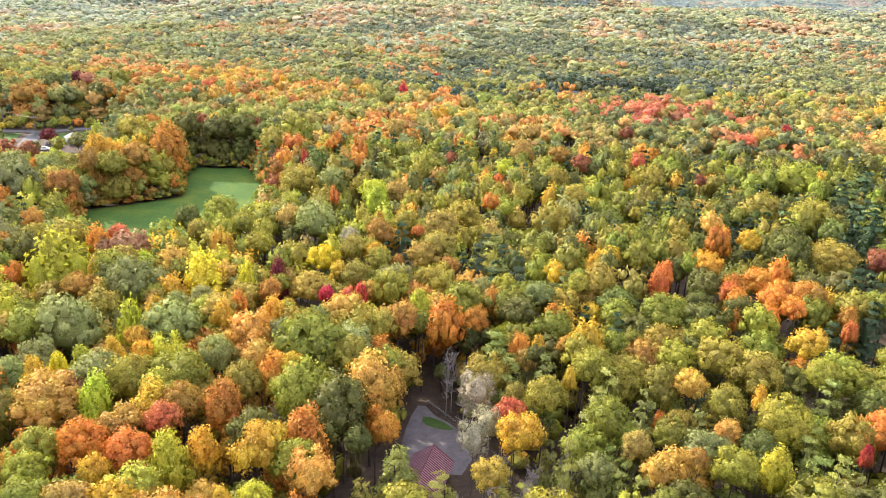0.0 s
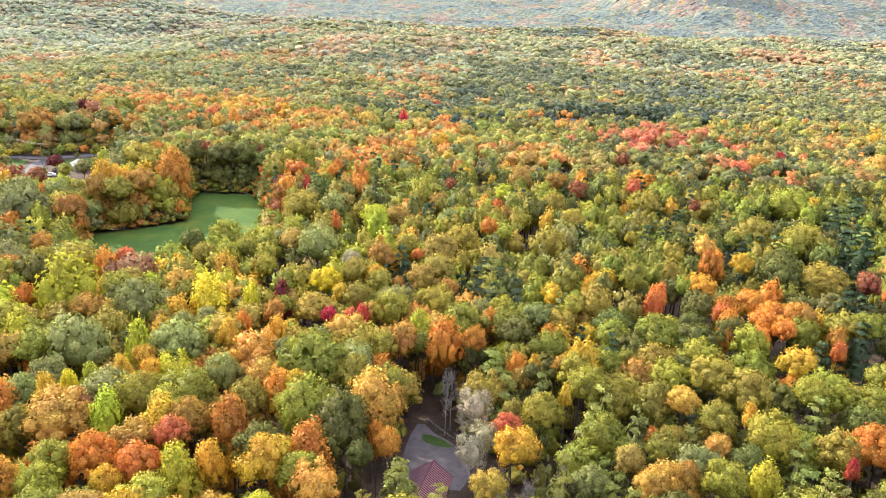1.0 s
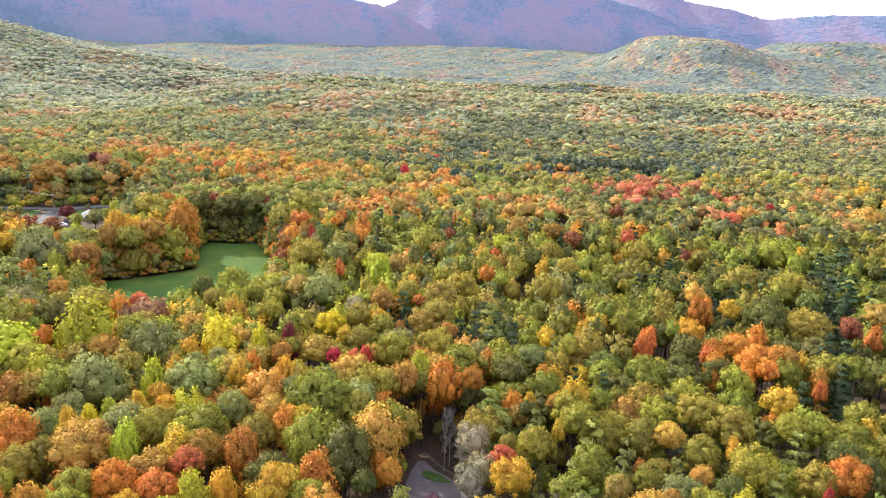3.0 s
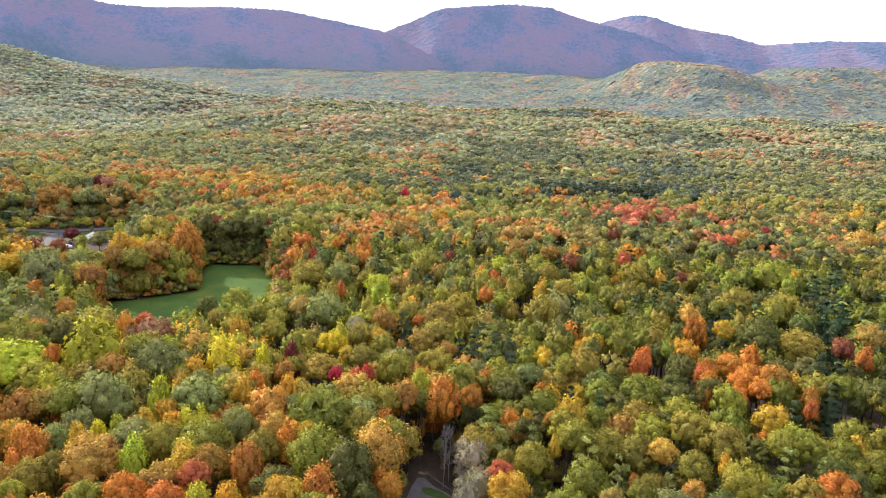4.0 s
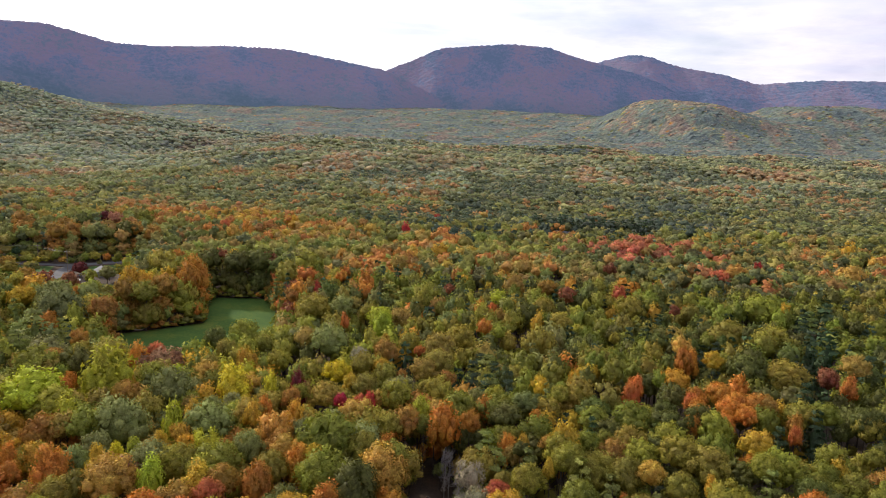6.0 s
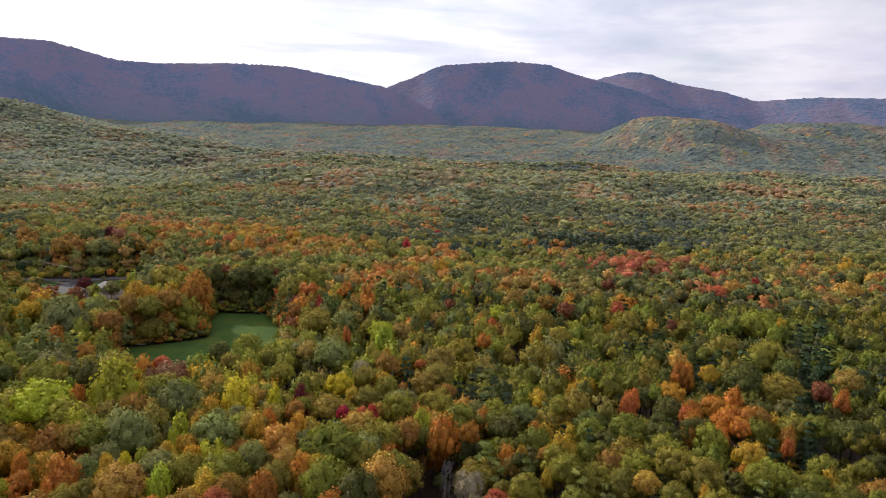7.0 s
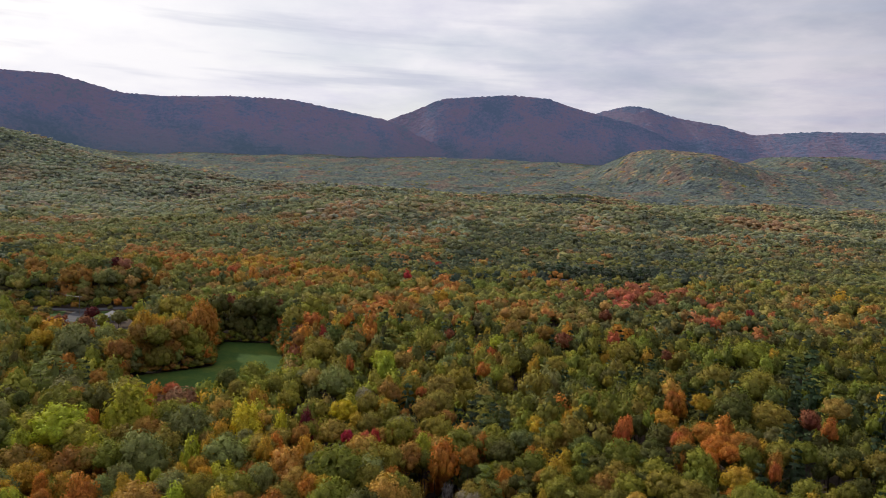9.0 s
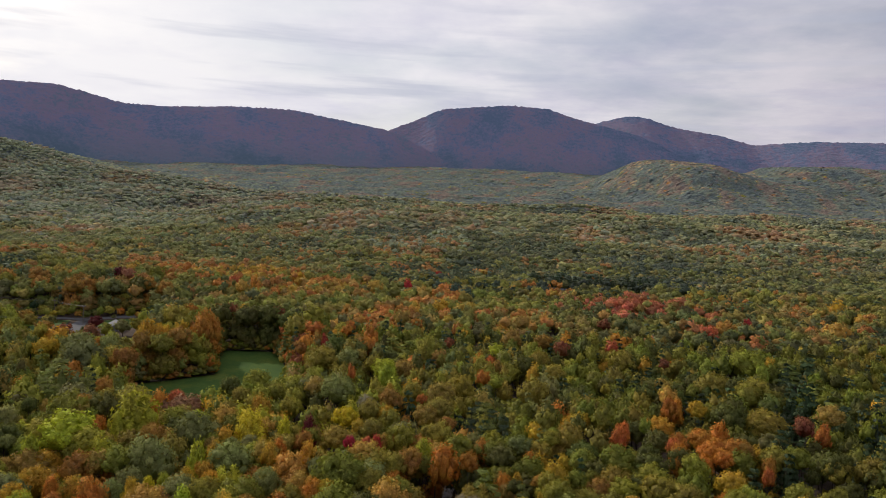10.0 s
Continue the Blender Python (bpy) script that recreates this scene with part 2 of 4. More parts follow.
sheet("meadow", FIELD, 0.10, MEADOW, "green mown meadow enclosed by autumn trees", "meadow")

# ---- mountains ----


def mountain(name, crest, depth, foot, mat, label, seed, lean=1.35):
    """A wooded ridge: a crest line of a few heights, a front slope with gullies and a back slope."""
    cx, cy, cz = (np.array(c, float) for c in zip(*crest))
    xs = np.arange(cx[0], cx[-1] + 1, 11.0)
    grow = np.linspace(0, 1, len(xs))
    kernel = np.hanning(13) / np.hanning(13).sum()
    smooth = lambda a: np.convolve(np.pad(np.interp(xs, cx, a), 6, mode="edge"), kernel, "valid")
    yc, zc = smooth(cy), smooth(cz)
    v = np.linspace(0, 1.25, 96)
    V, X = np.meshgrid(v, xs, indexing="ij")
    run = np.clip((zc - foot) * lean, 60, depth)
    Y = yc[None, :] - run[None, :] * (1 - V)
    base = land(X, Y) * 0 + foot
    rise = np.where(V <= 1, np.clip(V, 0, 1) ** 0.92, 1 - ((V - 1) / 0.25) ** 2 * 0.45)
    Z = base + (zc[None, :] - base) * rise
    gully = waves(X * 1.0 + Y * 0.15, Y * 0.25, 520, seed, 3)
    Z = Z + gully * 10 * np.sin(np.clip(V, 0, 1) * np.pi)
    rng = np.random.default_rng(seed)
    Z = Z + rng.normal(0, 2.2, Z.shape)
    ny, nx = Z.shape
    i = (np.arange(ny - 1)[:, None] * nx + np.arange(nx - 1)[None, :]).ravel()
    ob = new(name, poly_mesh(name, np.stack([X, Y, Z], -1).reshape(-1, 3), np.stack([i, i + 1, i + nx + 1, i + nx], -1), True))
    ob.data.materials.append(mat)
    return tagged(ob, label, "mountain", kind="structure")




def mountain_material():
    """Wooded slopes with blue distance haze painted in: mottled bare purple-brown and blue-green hardwoods, greener on
    the lower slopes.
    """
    m, t, out = material("mountain_woods")
    place = t.nodes.new("ShaderNodeNewGeometry").outputs["Position"]
    broad = noise_at(t, place, 0.004, 5.0, 0.6)
    small = noise_at(t, place, 0.05, 5.0, 0.75)
    fac = math_node(t, "ADD", math_node(t, "MULTIPLY", broad, 0.55), math_node(t, "MULTIPLY", small, 0.45))
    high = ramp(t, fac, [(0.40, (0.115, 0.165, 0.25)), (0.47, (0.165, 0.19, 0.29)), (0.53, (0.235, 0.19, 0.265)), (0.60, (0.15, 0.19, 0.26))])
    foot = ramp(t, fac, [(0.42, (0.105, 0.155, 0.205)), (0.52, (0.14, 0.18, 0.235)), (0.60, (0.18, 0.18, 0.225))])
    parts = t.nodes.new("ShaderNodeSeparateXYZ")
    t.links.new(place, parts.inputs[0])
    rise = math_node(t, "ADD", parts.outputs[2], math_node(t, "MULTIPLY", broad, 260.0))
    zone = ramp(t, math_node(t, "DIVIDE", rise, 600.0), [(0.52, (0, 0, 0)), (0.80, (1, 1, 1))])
    p = node(t, "ShaderNodeBsdfPrincipled", Roughness=0.95)
    p.inputs["Specular IOR Level"].default_value = 0.1
    b = node(t, "ShaderNodeBump", Strength=0.6, Distance=9.0)
    t.links.new(small, b.inputs["Height"])
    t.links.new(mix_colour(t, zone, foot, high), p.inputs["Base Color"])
    t.links.new(b.outputs[0], p.inputs["Normal"])
    t.links.new(p.outputs[0], out.inputs[0])
    return m


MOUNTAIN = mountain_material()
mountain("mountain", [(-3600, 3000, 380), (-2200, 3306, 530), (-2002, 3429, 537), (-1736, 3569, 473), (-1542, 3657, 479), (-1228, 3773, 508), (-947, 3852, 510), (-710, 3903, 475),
                      (-434, 3943, 431), (-275, 3957, 359), (-84, 3965, 272), (60, 3940, 238), (293, 3900, 206), (480, 3880, 190)], 700, 150, MOUNTAIN, "long wooded mountain ridge tinted with purple autumn haze", 21)
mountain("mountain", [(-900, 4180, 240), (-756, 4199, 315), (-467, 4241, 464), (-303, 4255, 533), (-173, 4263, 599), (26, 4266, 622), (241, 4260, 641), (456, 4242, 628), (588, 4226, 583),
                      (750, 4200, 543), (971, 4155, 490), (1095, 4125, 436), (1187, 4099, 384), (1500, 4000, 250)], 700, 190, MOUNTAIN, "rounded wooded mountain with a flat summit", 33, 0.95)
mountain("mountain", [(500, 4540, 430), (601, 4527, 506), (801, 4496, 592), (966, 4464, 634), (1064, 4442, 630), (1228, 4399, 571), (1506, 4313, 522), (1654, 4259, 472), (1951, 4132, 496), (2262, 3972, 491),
                      (3600, 3500, 430)], 700, 210, MOUNTAIN, "distant wooded mountain behind the others, tinted haze blue", 47)

# ---- tree shapes ----
RNG = np.random.default_rng(11)


def unit(n, rng):
    d = rng.normal(size=(n, 3))
    return d / np.linalg.norm(d, axis=1, keepdims=True)


def sized(v):
    return v / np.maximum(np.linalg.norm(v, axis=1, keepdims=True), 1e-9)


def tufts(places, normals, size, rng, long=1.0, tilt=0.4):
    """One ragged triangle of leaves at each place, facing roughly along its normal and shaded like the clump that it belongs to."""
    n = len(places)
    nn = sized(sized(normals) + rng.normal(0, tilt, (n, 3)))
    side = sized(np.cross(nn, unit(n, rng)))
    up_ = np.cross(nn, side)
    s = size * rng.uniform(0.6, 1.35, (n, 1))
    a = places + side * s * 0.75 * long
    b = places - side * s * rng.uniform(0.45, 0.8, (n, 1)) * long + up_ * s * 0.55
    c = places - up_ * s * rng.uniform(0.5, 0.9, (n, 1)) + nn * s * 0.2
    co = np.stack([a, b, c], 1)
    flip = (np.cross(b - a, c - a) * nn).sum(1) < 0
    co[flip] = co[flip][:, [0, 2, 1]]
    shade_way = sized(sized(normals) + rng.normal(0, 0.16, (n, 3)))
    return co.reshape(-1, 3), np.arange(3 * n).reshape(-1, 3), np.repeat(shade_way, 3, axis=0)


def merge(pieces):
    cos, faces, ways, at = [], [], [], 0
    for co, f, n in pieces:
        cos.append(co)
        faces.append(f + at)
        ways.append(n)
        at += len(co)
    return np.concatenate(cos), np.concatenate(faces), np.concatenate(ways)


BALLS = {}


def ball(level, rng, rough):
    """A roughened ball of one metre: corners, faces and outward ways."""
    if level not in BALLS:
        bm = bmesh.new()
        bmesh.ops.create_icosphere(bm, subdivisions=max(1, level), radius=1)
        BALLS[level] = np.array([v.co[:] for v in bm.verts]), np.array([[v.index for v in face.verts] for face in bm.faces])
        bm.free()
    co, f = BALLS[level]
    return co * (1 + rng.normal(0, rough, (len(co), 1))), f, co


def dome_crown(rng, puffs, leaves, size, level=1, puff=0.33, core=0.8, cut=-0.25, pointed=0.0, low=-0.4, rough=0.14, out=1.0, inner=1):
    """A crown about the origin, one metre in half-width: rounded leaf puffs heaped over a dome, each a clump set with ragged tufts.
    pointed: how far it narrows to a tip and stands on upright sprays."""
    pieces = []
    turn = rng.uniform(0, 2 * np.pi)
    lopsided = rng.normal(0, 0.14, 2)
    for k in range(puffs):
        h = 1 - (k + 0.5) / puffs * (1 - low) + rng.normal(0, 0.05)
        h = min(0.98, max(low, h))
        ring = math.sqrt(max(0.0, 1 - h * h)) if h > 0 else 1 - 0.35 * h * h
        ring *= 1 - pointed * 0.5 * (h + 0.6) * 0.6
        a = turn + k * 2.39996 + rng.normal(0, 0.3)
        d = np.array([math.cos(a) * ring, math.sin(a) * ring, h])
        r = puff * rng.uniform(0.72, 1.3) * (1.0 if h > -0.2 else 0.85)
        c = d * (1.0 - r * 0.9) * rng.uniform(0.74, 1.12) * out
        c[:2] += lopsided * (0.5 + 0.5 * h)
        tall = 1.0 + pointed * 0.7
        co, f, n = ball(level, rng, rough)
        keep = ((co * (1, 1, 1)) @ (d / np.linalg.norm(d)))[f].mean(1) > cut
        pieces.append((co * (r * core, r * core, r * core * tall) + c, f[keep], sized(n + d * 0.35 + (0, 0, 0.15))))
        if leaves:
            m = max(3, round(leaves * (r / puff) ** 2))
            n = sized(unit(m, rng) + d * 0.75 + (0, 0, 0.25))
            place = c + n * (r, r, r * tall) * rng.uniform(0.62, 1.2, (m, 1))
            pieces.append(tufts(place, n + d * 0.3 + (0, 0, 0.2 * pointed), size, rng, 1.0, 0.6))
    if inner < 0:
        return merge(pieces)
    co, f, n = ball(inner, rng, 0.1)
    pieces.append((co * (0.62 - 0.12 * pointed, 0.62 - 0.12 * pointed, 0.66) + (*lopsided * 0.5, -0.04), f, n))
    return merge(pieces)


def pine_crown(rng, tiers, arms, leaves, size):
    """A white pine: uneven whorls of level boughs, wide below, plumed at their ends; height 0 to 2.8, half-width about 1."""
    pieces = []
    for k in range(tiers):
        h = (k + 0.5) / tiers
        reach = min(1.0, (1.05 - h) ** 0.65 * 1.05) * (0.72 + 0.28 * min(1, h / 0.22)) * rng.uniform(0.75, 1.1)
        for j in range(max(3, round(arms * (1 - 0.4 * h)))):
            a = rng.uniform(0, 2 * np.pi)
            length = reach * rng.uniform(0.6, 1.1)
            t = rng.uniform(0.25, 1.0, leaves) ** 0.7
            droop = 0.05 * np.sin(t * 3) + 0.05 * t
            wide = rng.normal(0, 0.085, leaves) * (0.35 + t)
            x = np.cos(a) * t * length - np.sin(a) * wide
            y = np.sin(a) * t * length + np.cos(a) * wide
            z = (h - 0.03) * 2.8 + droop * 1.6 + rng.normal(0, 0.028, leaves)
            up_way = np.stack([np.cos(a) * 0.95 * t, np.sin(a) * 0.95 * t, 0.75 + 0 * t], 1)
            pieces.append(tufts(np.stack([x, y, z], 1), up_way, size, rng, 1.2, 0.3))
    co, f, n = ball(1, rng, 0.12)
    pieces.append((co * (0.2, 0.2, 1.0) + (0, 0, 1.05), f, n))
    return merge(pieces)


def tube(points, radii, sides=6):
    """A tapered round limb along these points."""
    pts = [np.array(p, float) for p in points]
    rings = []
    for k, p in enumerate(pts):
        d = pts[min(k + 1, len(pts) - 1)] - pts[max(k - 1, 0)]
        d /= np.linalg.norm(d)
        side = np.cross(d, (0.3, 1, 0.1))
        side /= np.linalg.norm(side)
        fwd = np.cross(d, side)
        ang = np.arange(sides) * 2 * np.pi / sides
        rings.append(p + radii[k] * (np.cos(ang)[:, None] * side + np.sin(ang)[:, None] * fwd))
    co = np.concatenate(rings)
    tri = []
    for k in range(len(pts) - 1):
        for j in range(sides):
            a, b = k * sides + j, k * sides + (j + 1) % sides
            tri += [(a, b, b + sides), (a, b + sides, a + sides)]
    return co, np.array(tri), np.zeros_like(co)


def trunk_shape(rng, height, girth, limbs, reach, sides=6, start=0.35):
    """A tapered trunk with limbs that rise into the crown."""
    bend = rng.normal(0, 0.02, (4, 2)) * height
    pts = [(0, 0, -0.3), (bend[0, 0] * 0.3, bend[0, 1] * 0.3, height * 0.3), (bend[1, 0], bend[1, 1], height * 0.62), (bend[2, 0], bend[2, 1], height * 0.9)]
    pieces = [tube(pts, [girth, girth * 0.75, girth * 0.5, girth * 0.12], sides)]
    for _ in range(limbs):
        h = rng.uniform(start, 0.75)
        a = rng.uniform(0, 2 * np.pi)
        r = reach * rng.uniform(0.45, 0.95)
        base = np.array([bend[1, 0] * h, bend[1, 1] * h, height * h])
        out = np.array([np.cos(a) * r, np.sin(a) * r, height * rng.uniform(0.08, 0.2)])
        pieces.append(tube([base, base + out * (0.5, 0.5, 0.35), base + out], [girth * 0.35, girth * 0.22, girth * 0.06], max(3, sides - 2)))
    return merge(pieces)


def bare_shape(rng, height, limbs=34, twigs=9):
    """A leafless tree: trunk, limbs and twigs."""
    pieces = [trunk_shape(rng, height, 0.22, 0, 0)]
    for _ in range(limbs):
        h = rng.uniform(0.3, 0.92)
        a = rng.uniform(0, 2 * np.pi)
        r = 3.0 * (1.1 - h) * rng.uniform(0.6, 1.1) + 0.6
        base = np.array([0, 0, height * h])
        tip = base + (np.cos(a) * r, np.sin(a) * r, rng.uniform(0.2, 1.8))
        pieces.append(tube([base, (base + tip) / 2 + rng.normal(0, 0.15, 3), tip], [0.09, 0.06, 0.025], 3))
        for _ in range(twigs):
            s = base + (tip - base) * rng.uniform(0.4, 1)
            pieces.append(tube([s, s + rng.normal(0, 0.5, 3) + (0, 0, 0.4)], [0.035, 0.015], 3))
    return merge(pieces)


# templates: crown mesh (half-width 1 m, centre at 0) and trunk mesh (18 m tall)
def dome_set(count, seed, *shape, **more):
    return [dome_crown(np.random.default_rng(seed + k), *shape, **more) for k in range(count)]


NEAR_CROWNS = dome_set(6, 100, 30, 78, 0.062, puff=0.29, core=0.66) + dome_set(3, 120, 22, 84, 0.066, puff=0.27, core=0.62, pointed=1.0)
WISPY_CROWNS = dome_set(3, 180, 26, 70, 0.055, 0, puff=0.29, core=0.45, inner=0)
NEXT_CROWNS = dome_set(5, 140, 24, 40, 0.08, puff=0.31, core=0.7) + dome_set(3, 160, 18, 42, 0.085, puff=0.29, core=0.66, pointed=1.0)
NEAR_PINES = [pine_crown(np.random.default_rng(300 + k), 9, 8, 70, 0.046) for k in range(4)]
MID_CROWNS = dome_set(6, 200, 12, 18, 0.125, 0, puff=0.36, core=0.72) + dome_set(2, 220, 10, 20, 0.125, 0, puff=0.34, core=0.7, pointed=0.9)
MID_PINES = [pine_crown(np.random.default_rng(340 + k), 8, 5, 13, 0.15) for k in range(3)]
HALF_CROWNS = dome_set(8, 240, 7, 11, 0.18, 0, puff=0.42, core=0.8, low=-0.3, rough=0.17, inner=0)
BUSHES = dome_set(6, 260, 5, 12, 0.18, 0, puff=0.45, core=0.8, low=-0.2, inner=0)
FAR_CROWNS = dome_set(8, 400, 4, 8, 0.25, 0, puff=0.46, core=0.85, low=-0.1, rough=0.2, inner=-1)
FAR_PINES = [pine_crown(np.random.default_rng(440 + k), 5, 4, 4, 0.26) for k in range(3)]
DOTS = dome_set(8, 460, 2, 6, 0.32, 0, puff=0.58, core=0.95, low=0.0, rough=0.25, out=0.9, inner=-1)
TRUNKS = [trunk_shape(np.random.default_rng(500 + k), 18, 0.24, 6, 3.4) for k in range(3)]
PINE_TRUNKS = [trunk_shape(np.random.default_rng(520 + k), 18, 0.26, 9, 2.6, start=0.2) for k in range(2)]
BARES = [bare_shape(np.random.default_rng(540 + k), 13) for k in range(2)]

MESHES = {}
for kind_, group_ in (("crown", NEAR_CROWNS + NEXT_CROWNS + MID_CROWNS + WISPY_CROWNS), ("pine", NEAR_PINES + MID_PINES), ("trunk", TRUNKS), ("pine_trunk", PINE_TRUNKS), ("bare", BARES)):
    for k, (co, f, ways) in enumerate(group_):
        me = poly_mesh(kind_, co, f, True, None, ways if kind_ in ("crown", "pine") else None)
        me.materials.append({"crown": LEAF, "pine": LEAF, "bare": PALE_BARK}.get(kind_, BARK))
        MESHES[kind_, k] = me

KIND_OF = {"yellow": "birch_tree", "gold": "maple_tree", "orange": "maple_tree", "ored": "maple_tree", "red": "maple_tree", "coral": "maple_tree", "crimson": "ash_tree",
           "magenta": "maple_tree", "pink": "ash_tree", "peach": "maple_tree", "rust": "oak_tree", "tan": "oak_tree", "lime": "birch_tree", "ygreen": "linden_tree", "olive": "hickory_tree",
           "green": "oak_tree", "dgreen": "beech_tree", "sage": "willow_tree", "pale": "willow_tree", "maroon": "maple_tree", "brick": "maple_tree"}
WORDS = {"yellow": "bright yellow", "gold": "golden yellow", "orange": "orange", "ored": "fiery orange-red", "red": "scarlet", "coral": "coral red", "crimson": "dark crimson",
         "magenta": "magenta red", "pink": "faded pink", "peach": "pale peach-orange", "rust": "rusty brown", "tan": "tan", "lime": "lime-yellow", "ygreen": "yellow-green",
         "olive": "olive-gold", "green": "mid-green", "dgreen": "dark green", "sage": "grey-green", "pale": "pale silvery", "maroon": "maroon", "brick": "brick red"}


def vary(colour, rng, amount=0.16):
    c = np.array(colour) * rng.uniform(1 - amount, 1 + amount) * rng.uniform(1 - amount * 0.5, 1 + amount * 0.5, 3)
    return np.clip(c, 0.008, 0.8)


def place_tree(x, y, r, hue, rng, height=None, narrow=False):
    """One tree of its own: an empty at its foot, a trunk and a crown."""
    z = float(land(x, y))
    turn = rng.uniform(0, 360)
    if hue == "bare":
        root = new("bare_tree")
        tagged(root, "leafless grey tree with fine bare twigs", "tree", "bare trees in the woods")
        root.matrix_basis = pose(x, y, z, 0, 0, turn) @ Matrix.Diagonal((r / 3, r / 3, rng.uniform(0.9, 1.15), 1))
        trunk = new("trunk", MESHES["bare", int(rng.integers(len(BARES)))])
        trunk.parent = root
        return root
    if hue in ("pine", "lpine", "dpine"):
        h = min(low_before_meadow(x, y), height or rng.uniform(16, 21))
        root = new("pine_tree")
        tagged(root, {"pine": "tall white pine with soft green boughs", "lpine": "young light green pine", "dpine": "dark green pine among paler trees"}[hue], "tree", "pines in the woods")
        root.matrix_basis = pose(x, y, z, 0, 0, turn)
        trunk = new("trunk", MESHES["pine_trunk", int(rng.integers(len(PINE_TRUNKS)))])
        trunk.scale = (1, 1, h / 18)
        crown = new("crown", MESHES["pine", int(rng.integers(4)) if y < 185 else 4 + int(rng.integers(3))])
        crown.scale = (r * 1.3, r * 1.3, h * 0.74 / 2.8)
        crown.location = (0, 0, h * 0.26)
    else:
        h = min(low_before_meadow(x, y), height or 16.5 + 0.8 * r + rng.uniform(-1.2, 1.2))
        kind = "aspen_tree" if narrow else KIND_OF[hue]
        root = new(kind)
        tagged(root, f"{WORDS[hue]} {'slender ' if narrow else ''}{kind.split('_')[0]} tree in autumn leaf", "tree", f"{kind.split('_')[0]} trees in the woods")
        root.matrix_basis = pose(x, y, z, 0, 0, turn)
        trunk = new("trunk", MESHES["trunk", int(rng.integers(len(TRUNKS)))])
        trunk.scale = (max(0.6, r / 4), max(0.6, r / 4), h / 18)
        upright = narrow or (hue in ("yellow", "gold", "orange", "ored", "lime", "red") and rng.uniform() < 0.5)
        half = min(h * 0.42, r * (2.4 if narrow else rng.uniform(1.1, 1.4) if upright else rng.uniform(0.8, 1.1)) + 0.7)
        first, broad, tapered = (0, 6, 3) if y < 112 else (9, 5, 3) if y < 190 or (y < 270 and r > 3.6) else (17, 6, 2)
        if hue == "pale":
            first, broad, tapered, upright = 25, 3, 0, False
        crown = new("crown", MESHES["crown", first + (broad + int(rng.integers(tapered)) if upright else int(rng.integers(broad)))])
        crown.scale = (r * 1.1, r * 1.1, half)
        crown.location = (0, 0, h - half)
        if edge_of_clearing(x, y) and h > 10:
            skirt = new("lower_crown", crown.data)
            skirt.parent, skirt.scale, skirt.location = root, (r * 1.15, r * 1.15, h * 0.3), (0.2, -0.2, h * 0.3)
            skirt.rotation_euler = (0, 0, 2.1)
            skirt.color = (*vary(HUES[hue], rng, 0.1), 1)
    trunk.parent = crown.parent = root
    crown.color = (*vary(HUES[hue], rng), 1)
    return root


# ---- where no tree grows ----


def inside(x, y, outline):
    x, y = np.asarray(x, float), np.asarray(y, float)
    hit = np.zeros(x.shape, bool)
    px, py = outline[-1]
    for qx, qy in outline:
        cross = ((qy > y) != (py > y)) & (x < (px - qx) * (y - qy) / (py - qy + 1e-12) + qx)
        hit ^= cross
        px, py = qx, qy
    return hit


FAR_YARD = [(58, 512), (62, 540), (92, 541), (142, 532), (142, 516), (100, 510)]
YARD = [(-8.5, 100), (-8.5, 112), (-8, 126), (1, 126), (4, 116), (6, 106), (4.5, 90), (4, 76), (-3, 76), (-7, 90)]
VILLAGE = [(-168, 238), (-215, 300), (-250, 335), (-250, 354), (-222, 357), (-203, 364), (-178, 380), (-166, 374), (-166, 352), (-158, 322), (-130, 252), (-140, 246)]
HOLLOW = [(42, 118), (48, 133), (74, 135.5), (99, 140), (100, 127), (72, 119)]
CLEAR = [FIELD, YARD, VILLAGE, FAR_YARD]


def open_ground(x, y):
    hit = np.zeros(np.shape(x), bool)
    for c in CLEAR:
        hit |= inside(x, y, c)
    return hit


BELT = [(-116, 200), (-108, 158), (-50, 158), (-42, 205), (-57, 206), (-73, 181), (-84, 175), (-101, 184)]


def low_before_meadow(x, y):
    """Caps the trees on the near side of the meadow so the camera sees over them."""
    return 18.0 if inside(x, y, BELT) else 40.0


def edge_of_clearing(x, y, reach=9.0):
    """Whether a place lies beside the meadow or the hamlet, where trees are clothed down to the ground."""
    for outline in (FIELD, VILLAGE):
        for (ax, ay), (bx, by) in zip(outline, outline[1:] + outline[:1]):
            u = min(1, max(0, ((x - ax) * (bx - ax) + (y - ay) * (by - ay)) / ((bx - ax) ** 2 + (by - ay) ** 2)))
            if math.hypot(x - ax - u * (bx - ax), y - ay - u * (by - ay)) < reach:
                return True
    return False


# ---- trees that stand out, by leaf colour: x, y, half-width ----
taken = []


def stand(hue, rows, narrow=False):
    """Trees of one leaf colour, each at its place with its half-width."""
    for x, y, r in rows:
        if not (y > 150 and open_ground(np.array([x]), np.array([y]))[0]):
            place_tree(x, y, r, hue, RNG, None, narrow)
            taken.append((x, y, r))


stand("yellow", [(-50.3, 140.7, 4.9), (-29.3, 154.7, 3.3), (-58.9, 102.5, 1.7)])
stand("lime", [(-78.4, 140.3, 7.5), (-57.5, 106.4, 1.9), (-34.5, 82.8, 3.6), (-22.4, 201.6, 4.1), (-49.1, 93.6, 3.1)])
stand("rust", [(-36.5, 138.3, 2.4), (-36.2, 93.3, 2.5), (-9.8, 126.7, 3.3), (72.7, 143.4, 2.3), (19.9, 120.5, 1.8), (31.9, 86.2, 1.4), (-214, 371, 7), (-232, 398, 5), (-176, 386, 5), (-60, 240, 3.1)])
stand("magenta", [(-24.2, 133.9, 1.5)])
